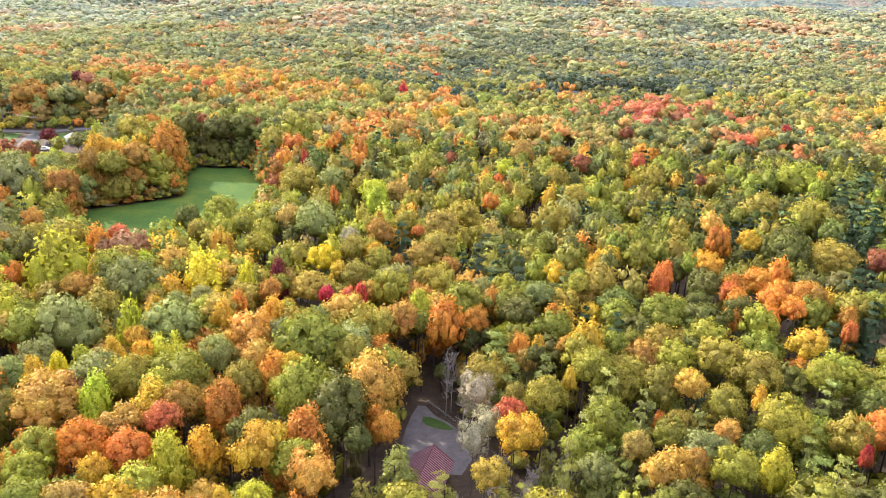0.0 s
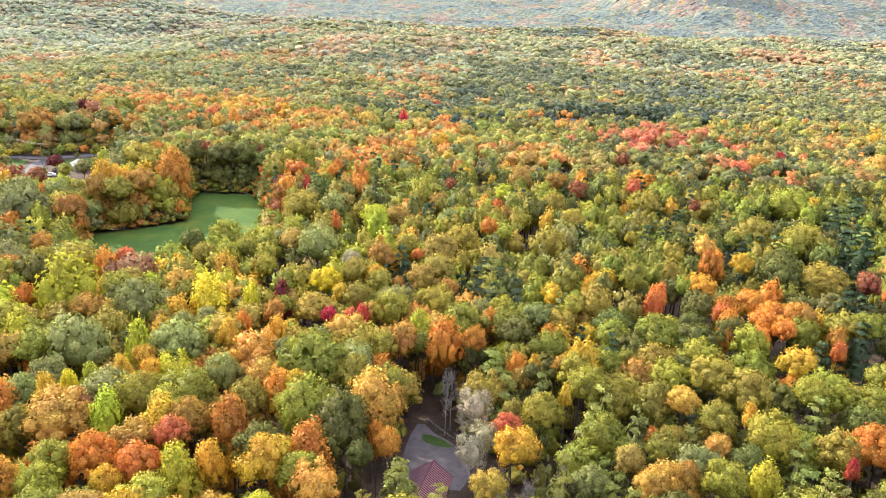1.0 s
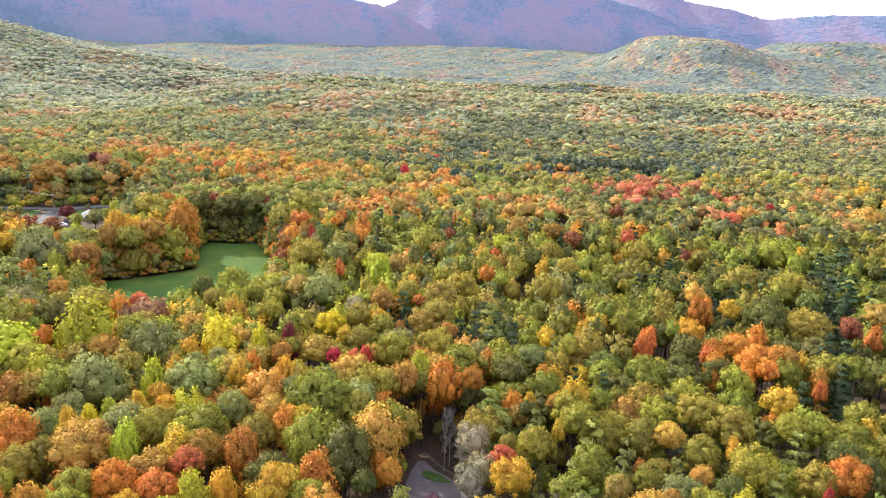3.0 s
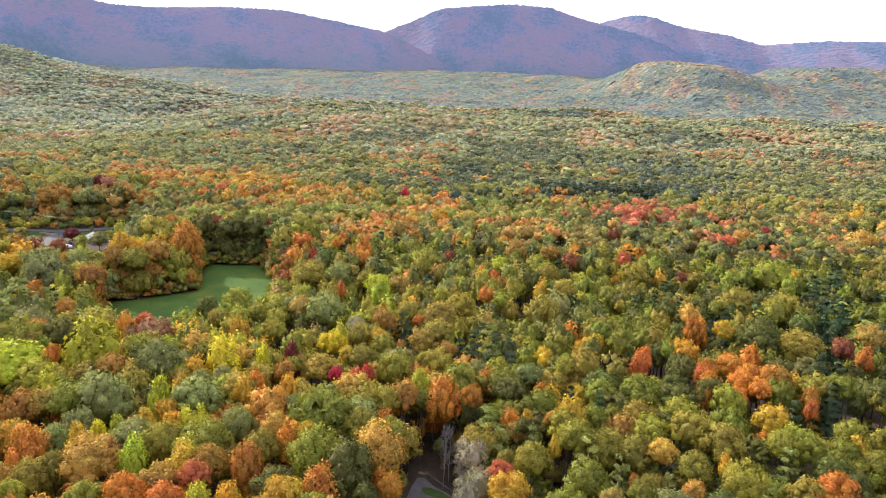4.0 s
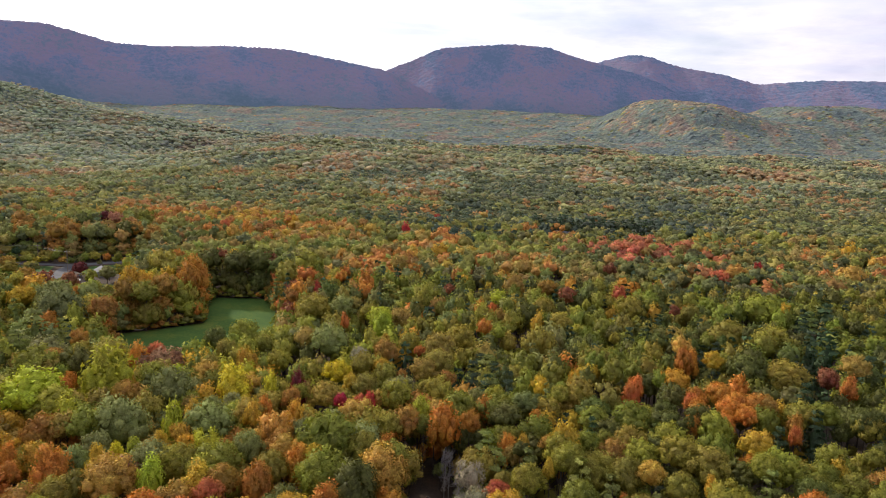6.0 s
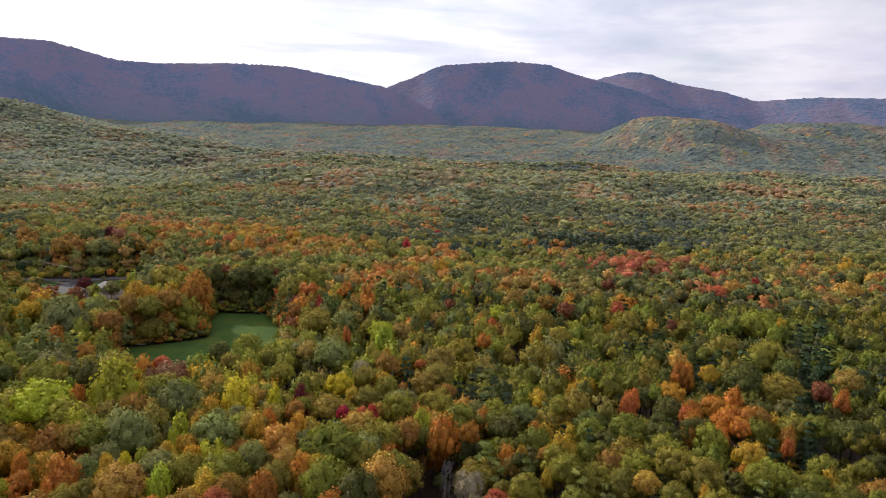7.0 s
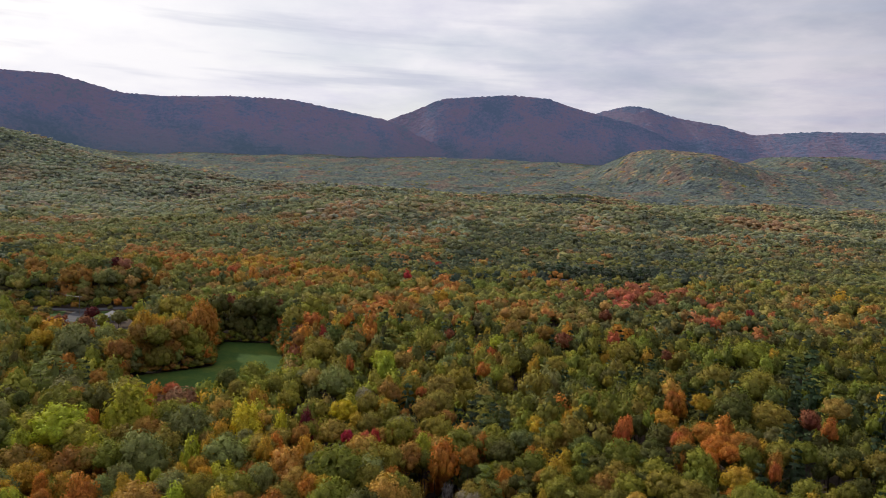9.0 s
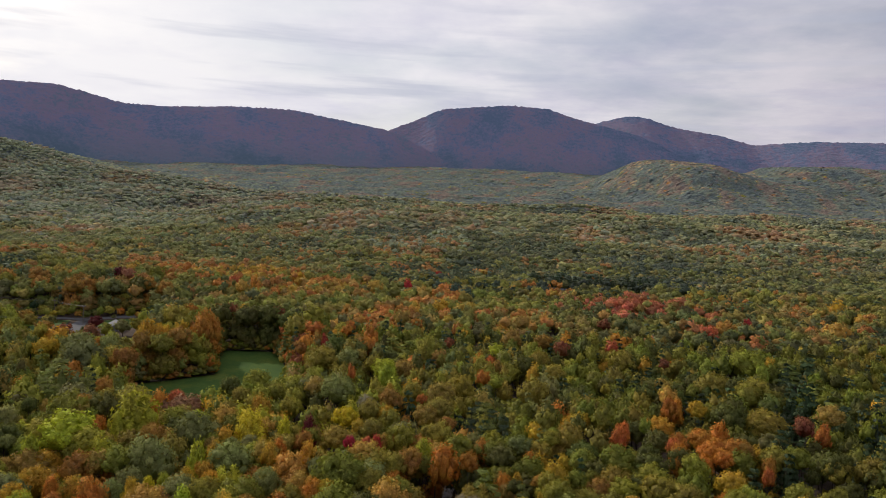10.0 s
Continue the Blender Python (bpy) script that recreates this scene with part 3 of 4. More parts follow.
stand("red", [(-18.1, 136.6, 1.8), (55.9, 91.1, 1), (-115, 305.7, 3.3), (-53.4, 253.3, 2.3)])
stand("coral", [(-19.4, 132.3, 1.7), (-38.2, 89.3, 2.5), (8.6, 96.3, 2.2)])
stand("gold", [(-32, 125.1, 2.2), (-53, 108.1, 1.9), (-49.1, 108.5, 1.7), (-31.4, 85.9, 2.5), (-24.3, 84.4, 3.3), (-53.1, 163.2, 3.8), (-23.3, 147.3, 2.5), (-41, 78.4, 1.9), (-40.8, 123.3, 2.2), (57.7, 167.6, 3), (14.9, 118.5, 1.6), (18.4, 106.5, 1.3), (9.3, 90.7, 3.1), (-122.5, 246, 5.3), (-103, 308.7, 4.4), (-76.3, 180.8, 3.1)])
stand("pink", [(-55.2, 97.2, 2.8), (-75.1, 162.8, 5.5), (-217.8, 427.4, 4.8)])
stand("peach", [(-55.2, 91.6, 4.4), (-12.1, 104.1, 4.7), (-16, 80.8, 2.8), (-30.4, 109.8, 2.7), (37.1, 106.5, 2.5), (26.6, 85.4, 2.2), (38, 94.5, 1.8)])
stand("sage", [(-63.8, 116.1, 5.3), (-47.2, 117.9, 4.7), (-62.4, 135.1, 4.6), (-64.7, 106.3, 3.2), (-203, 377, 5.5), (-127.3, 208, 7.5)])
stand("green", [(-71, 113.8, 3.5), (-41.8, 103.6, 4.6), (-23.3, 114.6, 6.1), (-21.5, 99.8, 4.6), (31.4, 133.1, 3.5), (39, 132.2, 4.3), (31.2, 94, 2.4), (53.7, 121.1, 3.8), (-63.2, 191.7, 5)])
stand("orange", [(-30.8, 93.8, 3.3), (-45.4, 83.5, 2.9), (-88, 140.2, 1.9), (-40, 130.3, 1.9), (18.4, 131.6, 1.9), (72.5, 160.7, 3.2), (66.4, 146.6, 3.2), (60.3, 137.3, 2.7), (76.2, 137.6, 2.2), (66, 181.5, 3.2), (29.8, 97.2, 1.2), (-107.7, 269.6, 7.2), (-97, 251, 5), (-49, 279.7, 2.5)])
stand("ored", [(-40.2, 83.1, 3.1), (-87.5, 136, 2.3), (44.7, 153.6, 2.2), (55.9, 143.4, 2.2), (-56.8, 274.9, 2.2), (-34.8, 204.5, 1.9)])
stand("ygreen", [(-16.5, 122.8, 4.3), (-19, 83.3, 2.9), (-51.7, 82.2, 3.2), (-46.2, 99.7, 3.6), (-11.7, 139.3, 3.6), (37, 87, 2.9), (14.1, 101, 3), (22, 116.4, 3.1), (48.7, 97.9, 3.9), (63.2, 112.6, 4.1), (45.2, 116, 4)])
stand("olive", [(-9.4, 108.5, 2.6), (-20.7, 146.5, 3.3), (-16, 156.5, 3.1), (88.3, 171.7, 5.9), (-127.9, 291.3, 6.4), (-112, 233, 5.6), (-100.5, 244, 3.8), (-71.5, 282, 5.4), (-48.1, 218.5, 5.5)])
stand("dgreen", [(-15.7, 93.2, 4.3), (46.3, 133, 4), (54.8, 135.7, 2.9), (-189, 383, 6), (-100.8, 301, 6.5), (-112.2, 300, 6.1), (-89.5, 303, 6.5), (-80.7, 296.2, 4.5), (-69.7, 183.3, 3.6)])
stand("bare", [(-33.6, 105.6, 2.3), (-24.4, 97.4, 2.4), (16.3, 91.3, 1.7), (0.5, 121, 1.8), (2.5, 109.5, 2), (6.5, 86.5, 2.4), (7.5, 92, 2.2), (11, 86, 2.3), (4.8, 101, 2), (9.5, 82, 2.4), (13.5, 81, 2.2), (1.5, 80.5, 2), (-0.5, 119, 1.6)])
stand("pine", [(-6.1, 84.3, 3.9), (9.5, 173.5, 5.3), (9.5, 150.3, 5.1), (7.5, 119.2, 4.5), (15, 109.2, 3.2), (22, 100.6, 4.6), (27.8, 98, 3), (22.6, 86.7, 2.8), (47.7, 87.1, 3.6), (-103, 179.5, 2.8), (-112.9, 180.7, 4.3)])
stand("lpine", [(15.2, 84.5, 2.1)])
stand("pale", [(4.2, 102.5, 2.7), (5.6, 95.5, 2.2), (3.4, 88.5, 2.1)])
for x, y, r, hue, h in ((-1.6, 127.5, 1.5, "sage", 6.5), (2.6, 120.5, 1.3, "sage", 4.5), (4.6, 116.5, 1.5, "pale", 5.5), (-7.8, 125.0, 1.6, "olive", 6.0), (3.6, 124.5, 1.6, "sage", 7.0)):
    place_tree(x, y, r, hue, RNG, h)
stand("maroon", [(-153.3, 245.4, 4.5)])
stand("brick", [(-143.3, 239.7, 3.5), (-110, 310.9, 3.7), (-86.2, 305, 3.9)])
stand("yellow", [(-42.5, 142.7, 2.1)], True)
stand("lime", [(-55.9, 119.7, 3.2)], True)
stand("crimson", [(-36.6, 147.9, 2.4)], True)
stand("orange", [(-104.5, 238.5, 2.9)], True)
stand("orange", [(56.1, 140.1, 2.8), (66.1, 153.7, 3.2), (64.2, 142.4, 3.0), (65.4, 136.2, 2.4), (70.8, 145.2, 3.0), (58.1, 148.4, 2.6), (53.8, 134.5, 1.8)])
stand("ored", [(43.1, 150.1, 2.6), (73.6, 130.9, 1.6)])
stand("gold", [(58.1, 163.9, 3.4), (36.0, 166.5, 2.8), (31.4, 161.1, 2.4)])
# further off
stand("sage", [(-137.8, 218.4, 6.5), (-107.5, 165.7, 5.1), (-40.1, 227.4, 4.9), (-35.5, 178.6, 5.1), (-45.5, 187.9, 4.6), (-36.8, 110.6, 2.9)])
stand("gold", [(-177.9, 265.2, 5.2), (-149.4, 220.1, 4.4), (-20, 186.8, 1.8), (-17.8, 160, 2.8), (19.5, 240.2, 2.5), (27, 214.6, 3.2), (-9.8, 360.2, 5.2), (71.6, 176.8, 2.9), (245.6, 439, 7), (-114.8, 469.4, 4.3), (47.1, 105.2, 1.4), (61.8, 123.1, 3.4), (-60.8, 99.3, 1.9)])
stand("pine", [(-123.2, 185.2, 5.6), (-120.1, 171.3, 4.4), (-19.7, 249.8, 5.8), (-26.9, 258, 5.4), (126, 237.8, 6.7), (128.5, 223.8, 7), (121.9, 198, 5.9), (49.7, 93.9, 2.7), (54.8, 109.2, 2.5)])
stand("rust", [(-113.2, 204.1, 4.4), (-104, 174.2, 2.6), (-99.9, 155.2, 2.8), (-17.8, 173.9, 3.4), (-12.5, 156.6, 1.5), (13.6, 219.1, 3.7), (-0.7, 150.6, 2), (37.4, 273.2, 4.6), (74.2, 147.3, 2.9)])
stand("green", [(-98.5, 144.9, 5.3), (-52.6, 178.2, 2.8), (25, 233, 2.5), (-59.7, 90.6, 2.3)])
stand("olive", [(-97.6, 162.6, 2.9), (-92, 166, 4.9), (-62, 171.3, 2.8), (-60.8, 157.3, 3.3), (-49.4, 225.4, 5.4), (-21.8, 181, 2.8), (-13.4, 185.2, 3.2), (-3.8, 162.3, 3.9), (-23.6, 161.2, 2.9), (1.7, 190.8, 4.1), (32, 234.5, 4), (-11.4, 251.7, 5.3), (25, 195, 5.1), (34, 212.5, 3.7), (100, 208.7, 5.8), (87.6, 212.7, 5.8), (63.9, 241.2, 5.2), (41, 102.3, 2.8), (-30.7, 102.4, 2.7)])
stand("dgreen", [(-90.4, 148.3, 4.2), (-64.6, 196.7, 3.5), (78.4, 171.1, 4.9), (86, 186.6, 4.4), (63.3, 202, 3.2)])
stand("lime", [(-88.8, 127.1, 6.2), (-25.5, 211.2, 4.1), (15, 252.9, 3.2), (42.4, 87.2, 2.5)])
stand("orange", [(-82.4, 162.8, 3.2), (10.3, 204.7, 2.6), (8.3, 233.6, 2.5), (-19.5, 308.3, 3.2), (-37.5, 271.7, 4), (-60, 250.2, 3.2), (64.5, 178, 2.9), (48.5, 287.1, 3), (-127.5, 409.8, 5.2), (-129.9, 306.8, 4.1)])
stand("coral", [(-78.6, 165.9, 2.4), (123, 318.1, 4.9), (65.9, 269.4, 2.9), (-147.9, 430.2, 3.7), (-97.3, 293.9, 2.3)])
stand("ygreen", [(-80.6, 181.4, 2.6), (-57.7, 174.6, 3.2), (-45.8, 164.3, 3), (13.6, 198.9, 2.6), (-68.2, 302, 7), (112.1, 247, 6.8), (57.2, 131.5, 3.5), (37.4, 116.5, 3.5), (58.5, 109.6, 2.6)])
stand("tan", [(-71.4, 149.3, 3.3), (-35.4, 228.4, 2.4), (-16.9, 216.6, 4.2), (-5.3, 181.2, 4.7), (-6.4, 157.6, 3.5), (24, 275.5, 4.6), (-27.7, 313.3, 4.5), (111.4, 178.6, 4), (24.8, 89.2, 2)])
stand("pale", [(-26, 172.5, 2.3)])
stand("ored", [(-9.6, 175.3, 1.5), (-3.3, 169.1, 1.3), (13.3, 234.7, 2), (-62.7, 277.1, 4.7), (102.3, 164.3, 2.5)])
stand("brick", [(-3.2, 263.6, 2), (44.1, 264.4, 3.4), (100.4, 170.2, 3), (72.9, 326, 3.4), (80.9, 244.7, 2.2)])
stand("peach", [(68.6, 194.2, 3.1), (137.3, 335.8, 5.2), (198.4, 344.3, 6.5), (-54.2, 423.8, 5.2), (-131.4, 395.4, 4.2)])
stand("red", [(156.4, 356.2, 2.4), (-35.8, 453.3, 4.1), (-18, 537.4, 2.6), (-92.9, 317.7, 2.7)])
stand("lpine", [(24.2, 106.2, 3.6), (52, 89.2, 3.1)])
place_tree(-184.0, 324.0, 3.8, "maroon", RNG, 7.5)
place_tree(-167.0, 318.0, 2.4, "sage", RNG, 8.0)
place_tree(-162.0, 330.0, 2.8, "green", RNG, 9.0)
place_tree(-178.0, 281.0, 5.2, "brick", RNG, 11.5)
place_tree(-175.0, 265.0, 5.0, "rust", RNG, 12.0)
place_tree(-163.0, 268.0, 4.2, "rust", RNG, 11.0)
place_tree(-199.0, 303.0, 4.0, "rust", RNG, 8.0)
place_tree(-213.0, 314.0, 4.2, "olive", RNG, 8.5)
place_tree(-205.0, 317.0, 3.4, "dgreen", RNG, 7.5)
place_tree(-223.0, 326.0, 4.2, "rust", RNG, 8.5)
place_tree(-213.0, 329.0, 3.2, "olive", RNG, 6.0)
for x, y, r, hue, h in ((-170.0, 305.0, 3.4, "green", 8.0), (-165.0, 312.0, 3.6, "sage", 8.5), (-178.0, 300.0, 2.8, "dgreen", 7.0), (-160.0, 318.0, 3.4, "ygreen", 9.0), (-203.5, 364.0, 2.2, "gold", 3.6), (-155.0, 338.0, 3.6, "lime", 9.0)):
    place_tree(x, y, r, hue, RNG, h)
# beside the house
for x, y, r, h in ((-6.4, 86.6, 3.9, 15.5), (-0.8, 85.4, 3.0, 13.5), (7.5, 85.5, 2.8, 12.0), (-10.5, 82.5, 2.8, 14.0)):
    place_tree(x, y, r, "lpine", RNG, h)
    taken.append((x, y, r))
# tall trees at the edge of the meadow, added to throw shade across it
for x, y, r, h, hue in ((-121, 238, 4.4, 19, "rust"), (-128, 226, 4.6, 19, "sage"), (-117, 246, 4.8, 20, "gold"), (-111, 246, 4.8, 20, "rust"), (-106, 262, 4.8, 20.5, "orange"), (-113, 236, 4.6, 19, "olive"), (-112, 276, 5, 20, "rust"), (-100, 300, 5, 20.5, "dgreen"), (-90, 303, 5, 21, "dgreen"), (-80, 303, 5, 20, "dgreen")):
    place_tree(x, y, r, hue, RNG, h)
    taken.append((x, y, r))
# a row of tall hemlocks behind the far yard, dark-hued for the wood's shaded edge
for k in range(19):
    place_tree(58 + k * 4.9 + RNG.uniform(-1, 1), 545 - k * 0.45 + RNG.uniform(-1.5, 1.5), RNG.uniform(3.4, 4.4), "dpine", RNG, RNG.uniform(18, 23))
# dark evergreens that stand out
stand("dpine", [(7.4, 175.4, 4.4), (11.3, 169.7, 4.0), (8.5, 149.8, 4.2), (13.2, 148.8, 3.8), (5.1, 159.4, 3.6), (140.9, 255.0, 6), (126.5, 237.7, 5.5), (117.9, 206.1, 5.5), (90.5, 153.8, 4.2), (86.5, 154.8, 3.8), (69.8, 129.9, 3.2), (80.9, 137.2, 3.4), (29.9, 127.9, 2.6), (25.3, 134.7, 3.0)])
# behind the hamlet
stand("rust", [(-281, 402, 5.5), (-257, 398, 6.2), (-218, 363, 5.5), (-186, 386, 4.8), (-240, 372, 5.2)])
stand("sage", [(-205, 371, 5.0)])
stand("tan", [(-262, 429, 5.0)])
stand("maroon", [(-225, 433, 4.6)])
stand("dgreen", [(-228, 410, 5.6), (-196, 396, 5.0), (-246, 384, 4.6)])
stand("green", [(-210, 455, 6.0), (-272, 386, 5.0)])
taken = np.array(taken)

# ---- the mix of leaf colours across the woods: x, y, reach, weight and hues ----
ZONES = [
    (66, 116, 32, 3.5, "ygreen green dgreen olive green dgreen green gold"), (120, 188, 40, 12, "dpine dpine dgreen dpine dgreen dpine"), (48, 152, 14, 3, "dgreen olive dgreen tan"), (64, 143, 14, 7, "orange rust dgreen orange rust olive gold dgreen"), (90, 146, 24, 16, "dgreen dpine dgreen dgreen green dpine dgreen olive"), (40, 176, 20, 3, "green olive gold dgreen green"),
    (112, 424, 24, 12, "coral rust peach coral olive ored"), (65, 335, 38, 3.5, "olive tan rust orange peach"), (137, 339, 24, 8, "coral peach ored olive"),
    (-20, 268, 34, 3, "dpine dgreen dpine green pine"), (20, 480, 32, 5, "hemlock dgreen green dpine hemlock"), (100, 556, 26, 40, "hemlock hemlock dgreen hemlock"), (160, 562, 26, 30, "hemlock hemlock dpine"), (350, 600, 180, 4, "green dgreen olive green dpine dgreen ygreen"), (300, 400, 90, 4, "green dgreen dgreen green olive dgreen"), (190, 300, 80, 4, "dgreen green dgreen dpine green dgreen olive"), (110, 190, 40, 5, "dgreen green dpine dgreen green"), (-230, 640, 90, 3, "sage green dgreen olive"), (190, 700, 60, 4, "hemlock dpine dgreen"), (60, 660, 40, 5, "hemlock dpine dgreen"), (70, 600, 45, 5, "dpine dgreen"), (75, 705, 90, 3, "dgreen dpine green"), (-10, 860, 120, 2, "dpine dgreen far_green"), (330, 900, 90, 3, "dpine dgreen far_green"),
    (-135, 446, 50, 2.0, "green olive rust orange gold"), (-83, 451, 40, 2.0, "green rust orange peach gold"), (240, 430, 70, 2.5, "gold orange olive tan"), (-8, 120, 22, 3, "rust orange olive peach gold"),
    (-55, 120, 45, 3.0, "ygreen lime olive peach gold tan sage green ygreen"), (-100, 235, 26, 3, "orange rust olive orange gold"), (-60, 270, 24, 2.5, "orange ored rust olive brick"),
    (38, 92, 32, 3.5, "ygreen green pine olive dgreen pine green pine peach"), (-40, 85, 25, 6, "gold orange ygreen gold orange peach rust"), (-200, 380, 40, 3, "rust dgreen olive green rust"),
    (-130, 185, 40, 2, "pine sage green dgreen"), (20, 220, 60, 1.5, "green olive ygreen sage dgreen"), (120, 250, 55, 3, "green dgreen olive dgreen gold green"), (150, 320, 80, 2, "green dgreen olive gold green rust"), (150, 270, 85, 7, "dgreen green dpine dgreen green dgreen olive"), (100, 150, 40, 3, "dgreen olive green dgreen rust green"), (165, 240, 60, 8, "dgreen dpine green dpine olive dpine"),
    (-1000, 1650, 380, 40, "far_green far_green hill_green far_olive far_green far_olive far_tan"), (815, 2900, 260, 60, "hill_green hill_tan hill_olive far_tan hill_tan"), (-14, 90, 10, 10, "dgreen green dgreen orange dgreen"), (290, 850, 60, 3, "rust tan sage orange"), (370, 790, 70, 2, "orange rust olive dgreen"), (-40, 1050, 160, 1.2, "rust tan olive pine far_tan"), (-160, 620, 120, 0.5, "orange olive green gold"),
]
BASE = "dpine pine dgreen pine dgreen dgreen green sage green green sage green green green ygreen green ygreen green ygreen ygreen olive ygreen olive tan gold olive rust orange"
HUE_NAMES = list(HUES)


# the far hills draw on the hues that have haze painted in
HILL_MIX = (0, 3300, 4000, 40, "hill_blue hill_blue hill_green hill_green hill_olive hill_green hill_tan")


def choose_hues(x, y, rng, far=0):
    """A leaf colour for each place: drawn from the zones round it."""
    x, y = np.asarray(x), np.asarray(y)
    weights = [np.full(len(x), 1.0)]
    lists = [BASE.split()]
    for cx, cy, reach, w, hues in ZONES + [HILL_MIX] * (far == 2):
        weights.append(w * np.exp(-((x - cx) ** 2 + (y - cy) ** 2) / reach ** 2))
        lists.append(hues.split())
    weights = np.stack(weights, 1)
    weights /= weights.sum(1, keepdims=True)
    pick = (weights.cumsum(1) < rng.uniform(size=(len(x), 1))).sum(1)
    # neighbours lean to the same end of each list
    drift = np.clip((waves(x, y, 45, 77, 2) * 0.33 + 0.5) * 0.6 + rng.uniform(0, 0.4, len(x)), 0, 0.999)
    if far:
        drift = np.clip((waves(x, y * 0.45, 150, 78, 3) * 0.85 + 0.47) * 0.75 + rng.uniform(0, 0.25, len(x)), 0, 0.999)
    free = rng.uniform(size=len(x)) < (0.15 if far else 0.45)
    drift = np.where(free, rng.uniform(0, 1, len(x)), drift)
    return [lists[p][int(min(d, 0.999) * len(lists[p]))] for p, d in zip(pick, drift)]


def scatter(y0, y1, gap, rng, x_half=0.66, pad=16, xs=None):
    """Uneven rows of places between two distances, over the width that is seen."""
    rows = []
    y = y0
    while y < y1:
        w = x_half * (y + 34) + pad
        n = np.arange(-w, w, gap) + rng.uniform(0, gap)
        rows.append(np.stack([n + rng.normal(0, gap * 0.24, len(n)), np.full(len(n), y) + rng.normal(0, gap * 0.24, len(n))], 1))
        y += gap * 0.9
    p = np.concatenate(rows)
    p = p[~open_ground(p[:, 0], p[:, 1])]
    hollow = bell(p[:, 0], p[:, 1], 78, 160, 26, 20) + bell(p[:, 0], p[:, 1], 40, 148, 12, 12)
    return p[rng.uniform(size=len(p)) > 0.45 * hollow]


def clear_of_landmarks(p, r, share=0.72):
    d = np.hypot(p[:, None, 0] - taken[None, :, 0], p[:, None, 1] - taken[None, :, 1])
    return (d > share * (taken[None, :, 2] + r)).all(1)


# ---- nearer woods: every tree a thing ----
near = scatter(72, 152, 4.7, RNG)
near = near[clear_of_landmarks(near, 2.1)]
hues = choose_hues(near[:, 0], near[:, 1], RNG)
for (x, y), hue in zip(near, hues):
    if inside(x, y, HOLLOW):
        place_tree(x, y, RNG.uniform(1.4, 2.2), "dgreen", RNG, RNG.uniform(3.5, 6.5))
        continue
    big = RNG.uniform(1.6, 2.5) if RNG.uniform() < 0.3 else RNG.uniform(2.6, 4.2)
    if hue in ("pine", "lpine", "dpine"):
        place_tree(x, y, RNG.uniform(2.4, 3.8), hue, RNG, RNG.uniform(13, 18.5))
    else:
        place_tree(x, y, big, hue, RNG, min(low_before_meadow(x, y), RNG.uniform(11.5, 17.5) + 0.7 * big))

# ---- woods that nobody could count ----


def faded(hue, haze_mix):
    """A leaf colour faded by painted-in distance haze: part of the way to a hazy grey-green."""
    return np.array(hue) * (1 - haze_mix) + np.array((0.385, 0.41, 0.305)) * haze_mix


def woods(name, places, radii, heights, hues, crowns, pines, rng, label, trunks=False, smooth=True, mat=None, haze_mix=0.0):
    co_all, f_all, c_all, n_all, at = [], [], [], [], 0
    z = land(places[:, 0], places[:, 1])
    skirts = []
    rows = [(x, y, r, h, hue, g) for (x, y), r, h, hue, g in zip(places, radii, heights, hues, z)]
    for x, y, r, h, hue, g in itertools.chain(rows, skirts):
        a = rng.uniform(0, 2 * np.pi)
        ca, sa = np.cos(a), np.sin(a)
        if hue in ("pine", "lpine", "dpine") and pines:
            co, f, way = pines[int(rng.integers(len(pines)))]
            s, lift = (r * 1.15, h * 0.78 / 2.8), g + h * 0.22
        else:
            co, f, way = crowns[int(rng.integers(len(crowns)))]
            half = min(h * 0.42, r * 0.95 + 1.5) * (1.0 if y < 300 else 0.8 if y < 520 else 0.62)
            s, lift = (r * 1.12, half), g + h - half
            if y < 420 and h > 10 and edge_of_clearing(x, y):
                skirts.append((x + 0.4, y - 0.4, r * 1.1, h * 0.58, hue, g))
        p = np.stack([(co[:, 0] * ca - co[:, 1] * sa) * s[0] + x, (co[:, 0] * sa + co[:, 1] * ca) * s[0] + y, co[:, 2] * s[1] + lift], 1)
        co_all.append(p)
        n_all.append(np.stack([way[:, 0] * ca - way[:, 1] * sa, way[:, 0] * sa + way[:, 1] * ca, way[:, 2]], 1))
        f_all.append(f + at)
        c_all.append(np.broadcast_to(vary(faded(HUES[hue], haze_mix), rng, 0.2 if y < 450 else 0.12), (len(p), 3)))
        at += len(p)
        if trunks:
            tc, tf, tn = tube([(x, y, g - 0.2), (x, y, lift)], [0.26, 0.12], 3)
            co_all.append(tc)
            n_all.append(tn)
            f_all.append(tf + at)
            c_all.append(np.broadcast_to((0.06, 0.05, 0.04), (len(tc), 3)))
            at += len(tc)
    ob = new(name, poly_mesh(name, np.concatenate(co_all), np.concatenate(f_all), smooth, np.concatenate(c_all), np.concatenate(n_all)))
    ob.data.materials.append(mat or WOODS)
    return tagged(ob, label, "woods", kind="stuff")


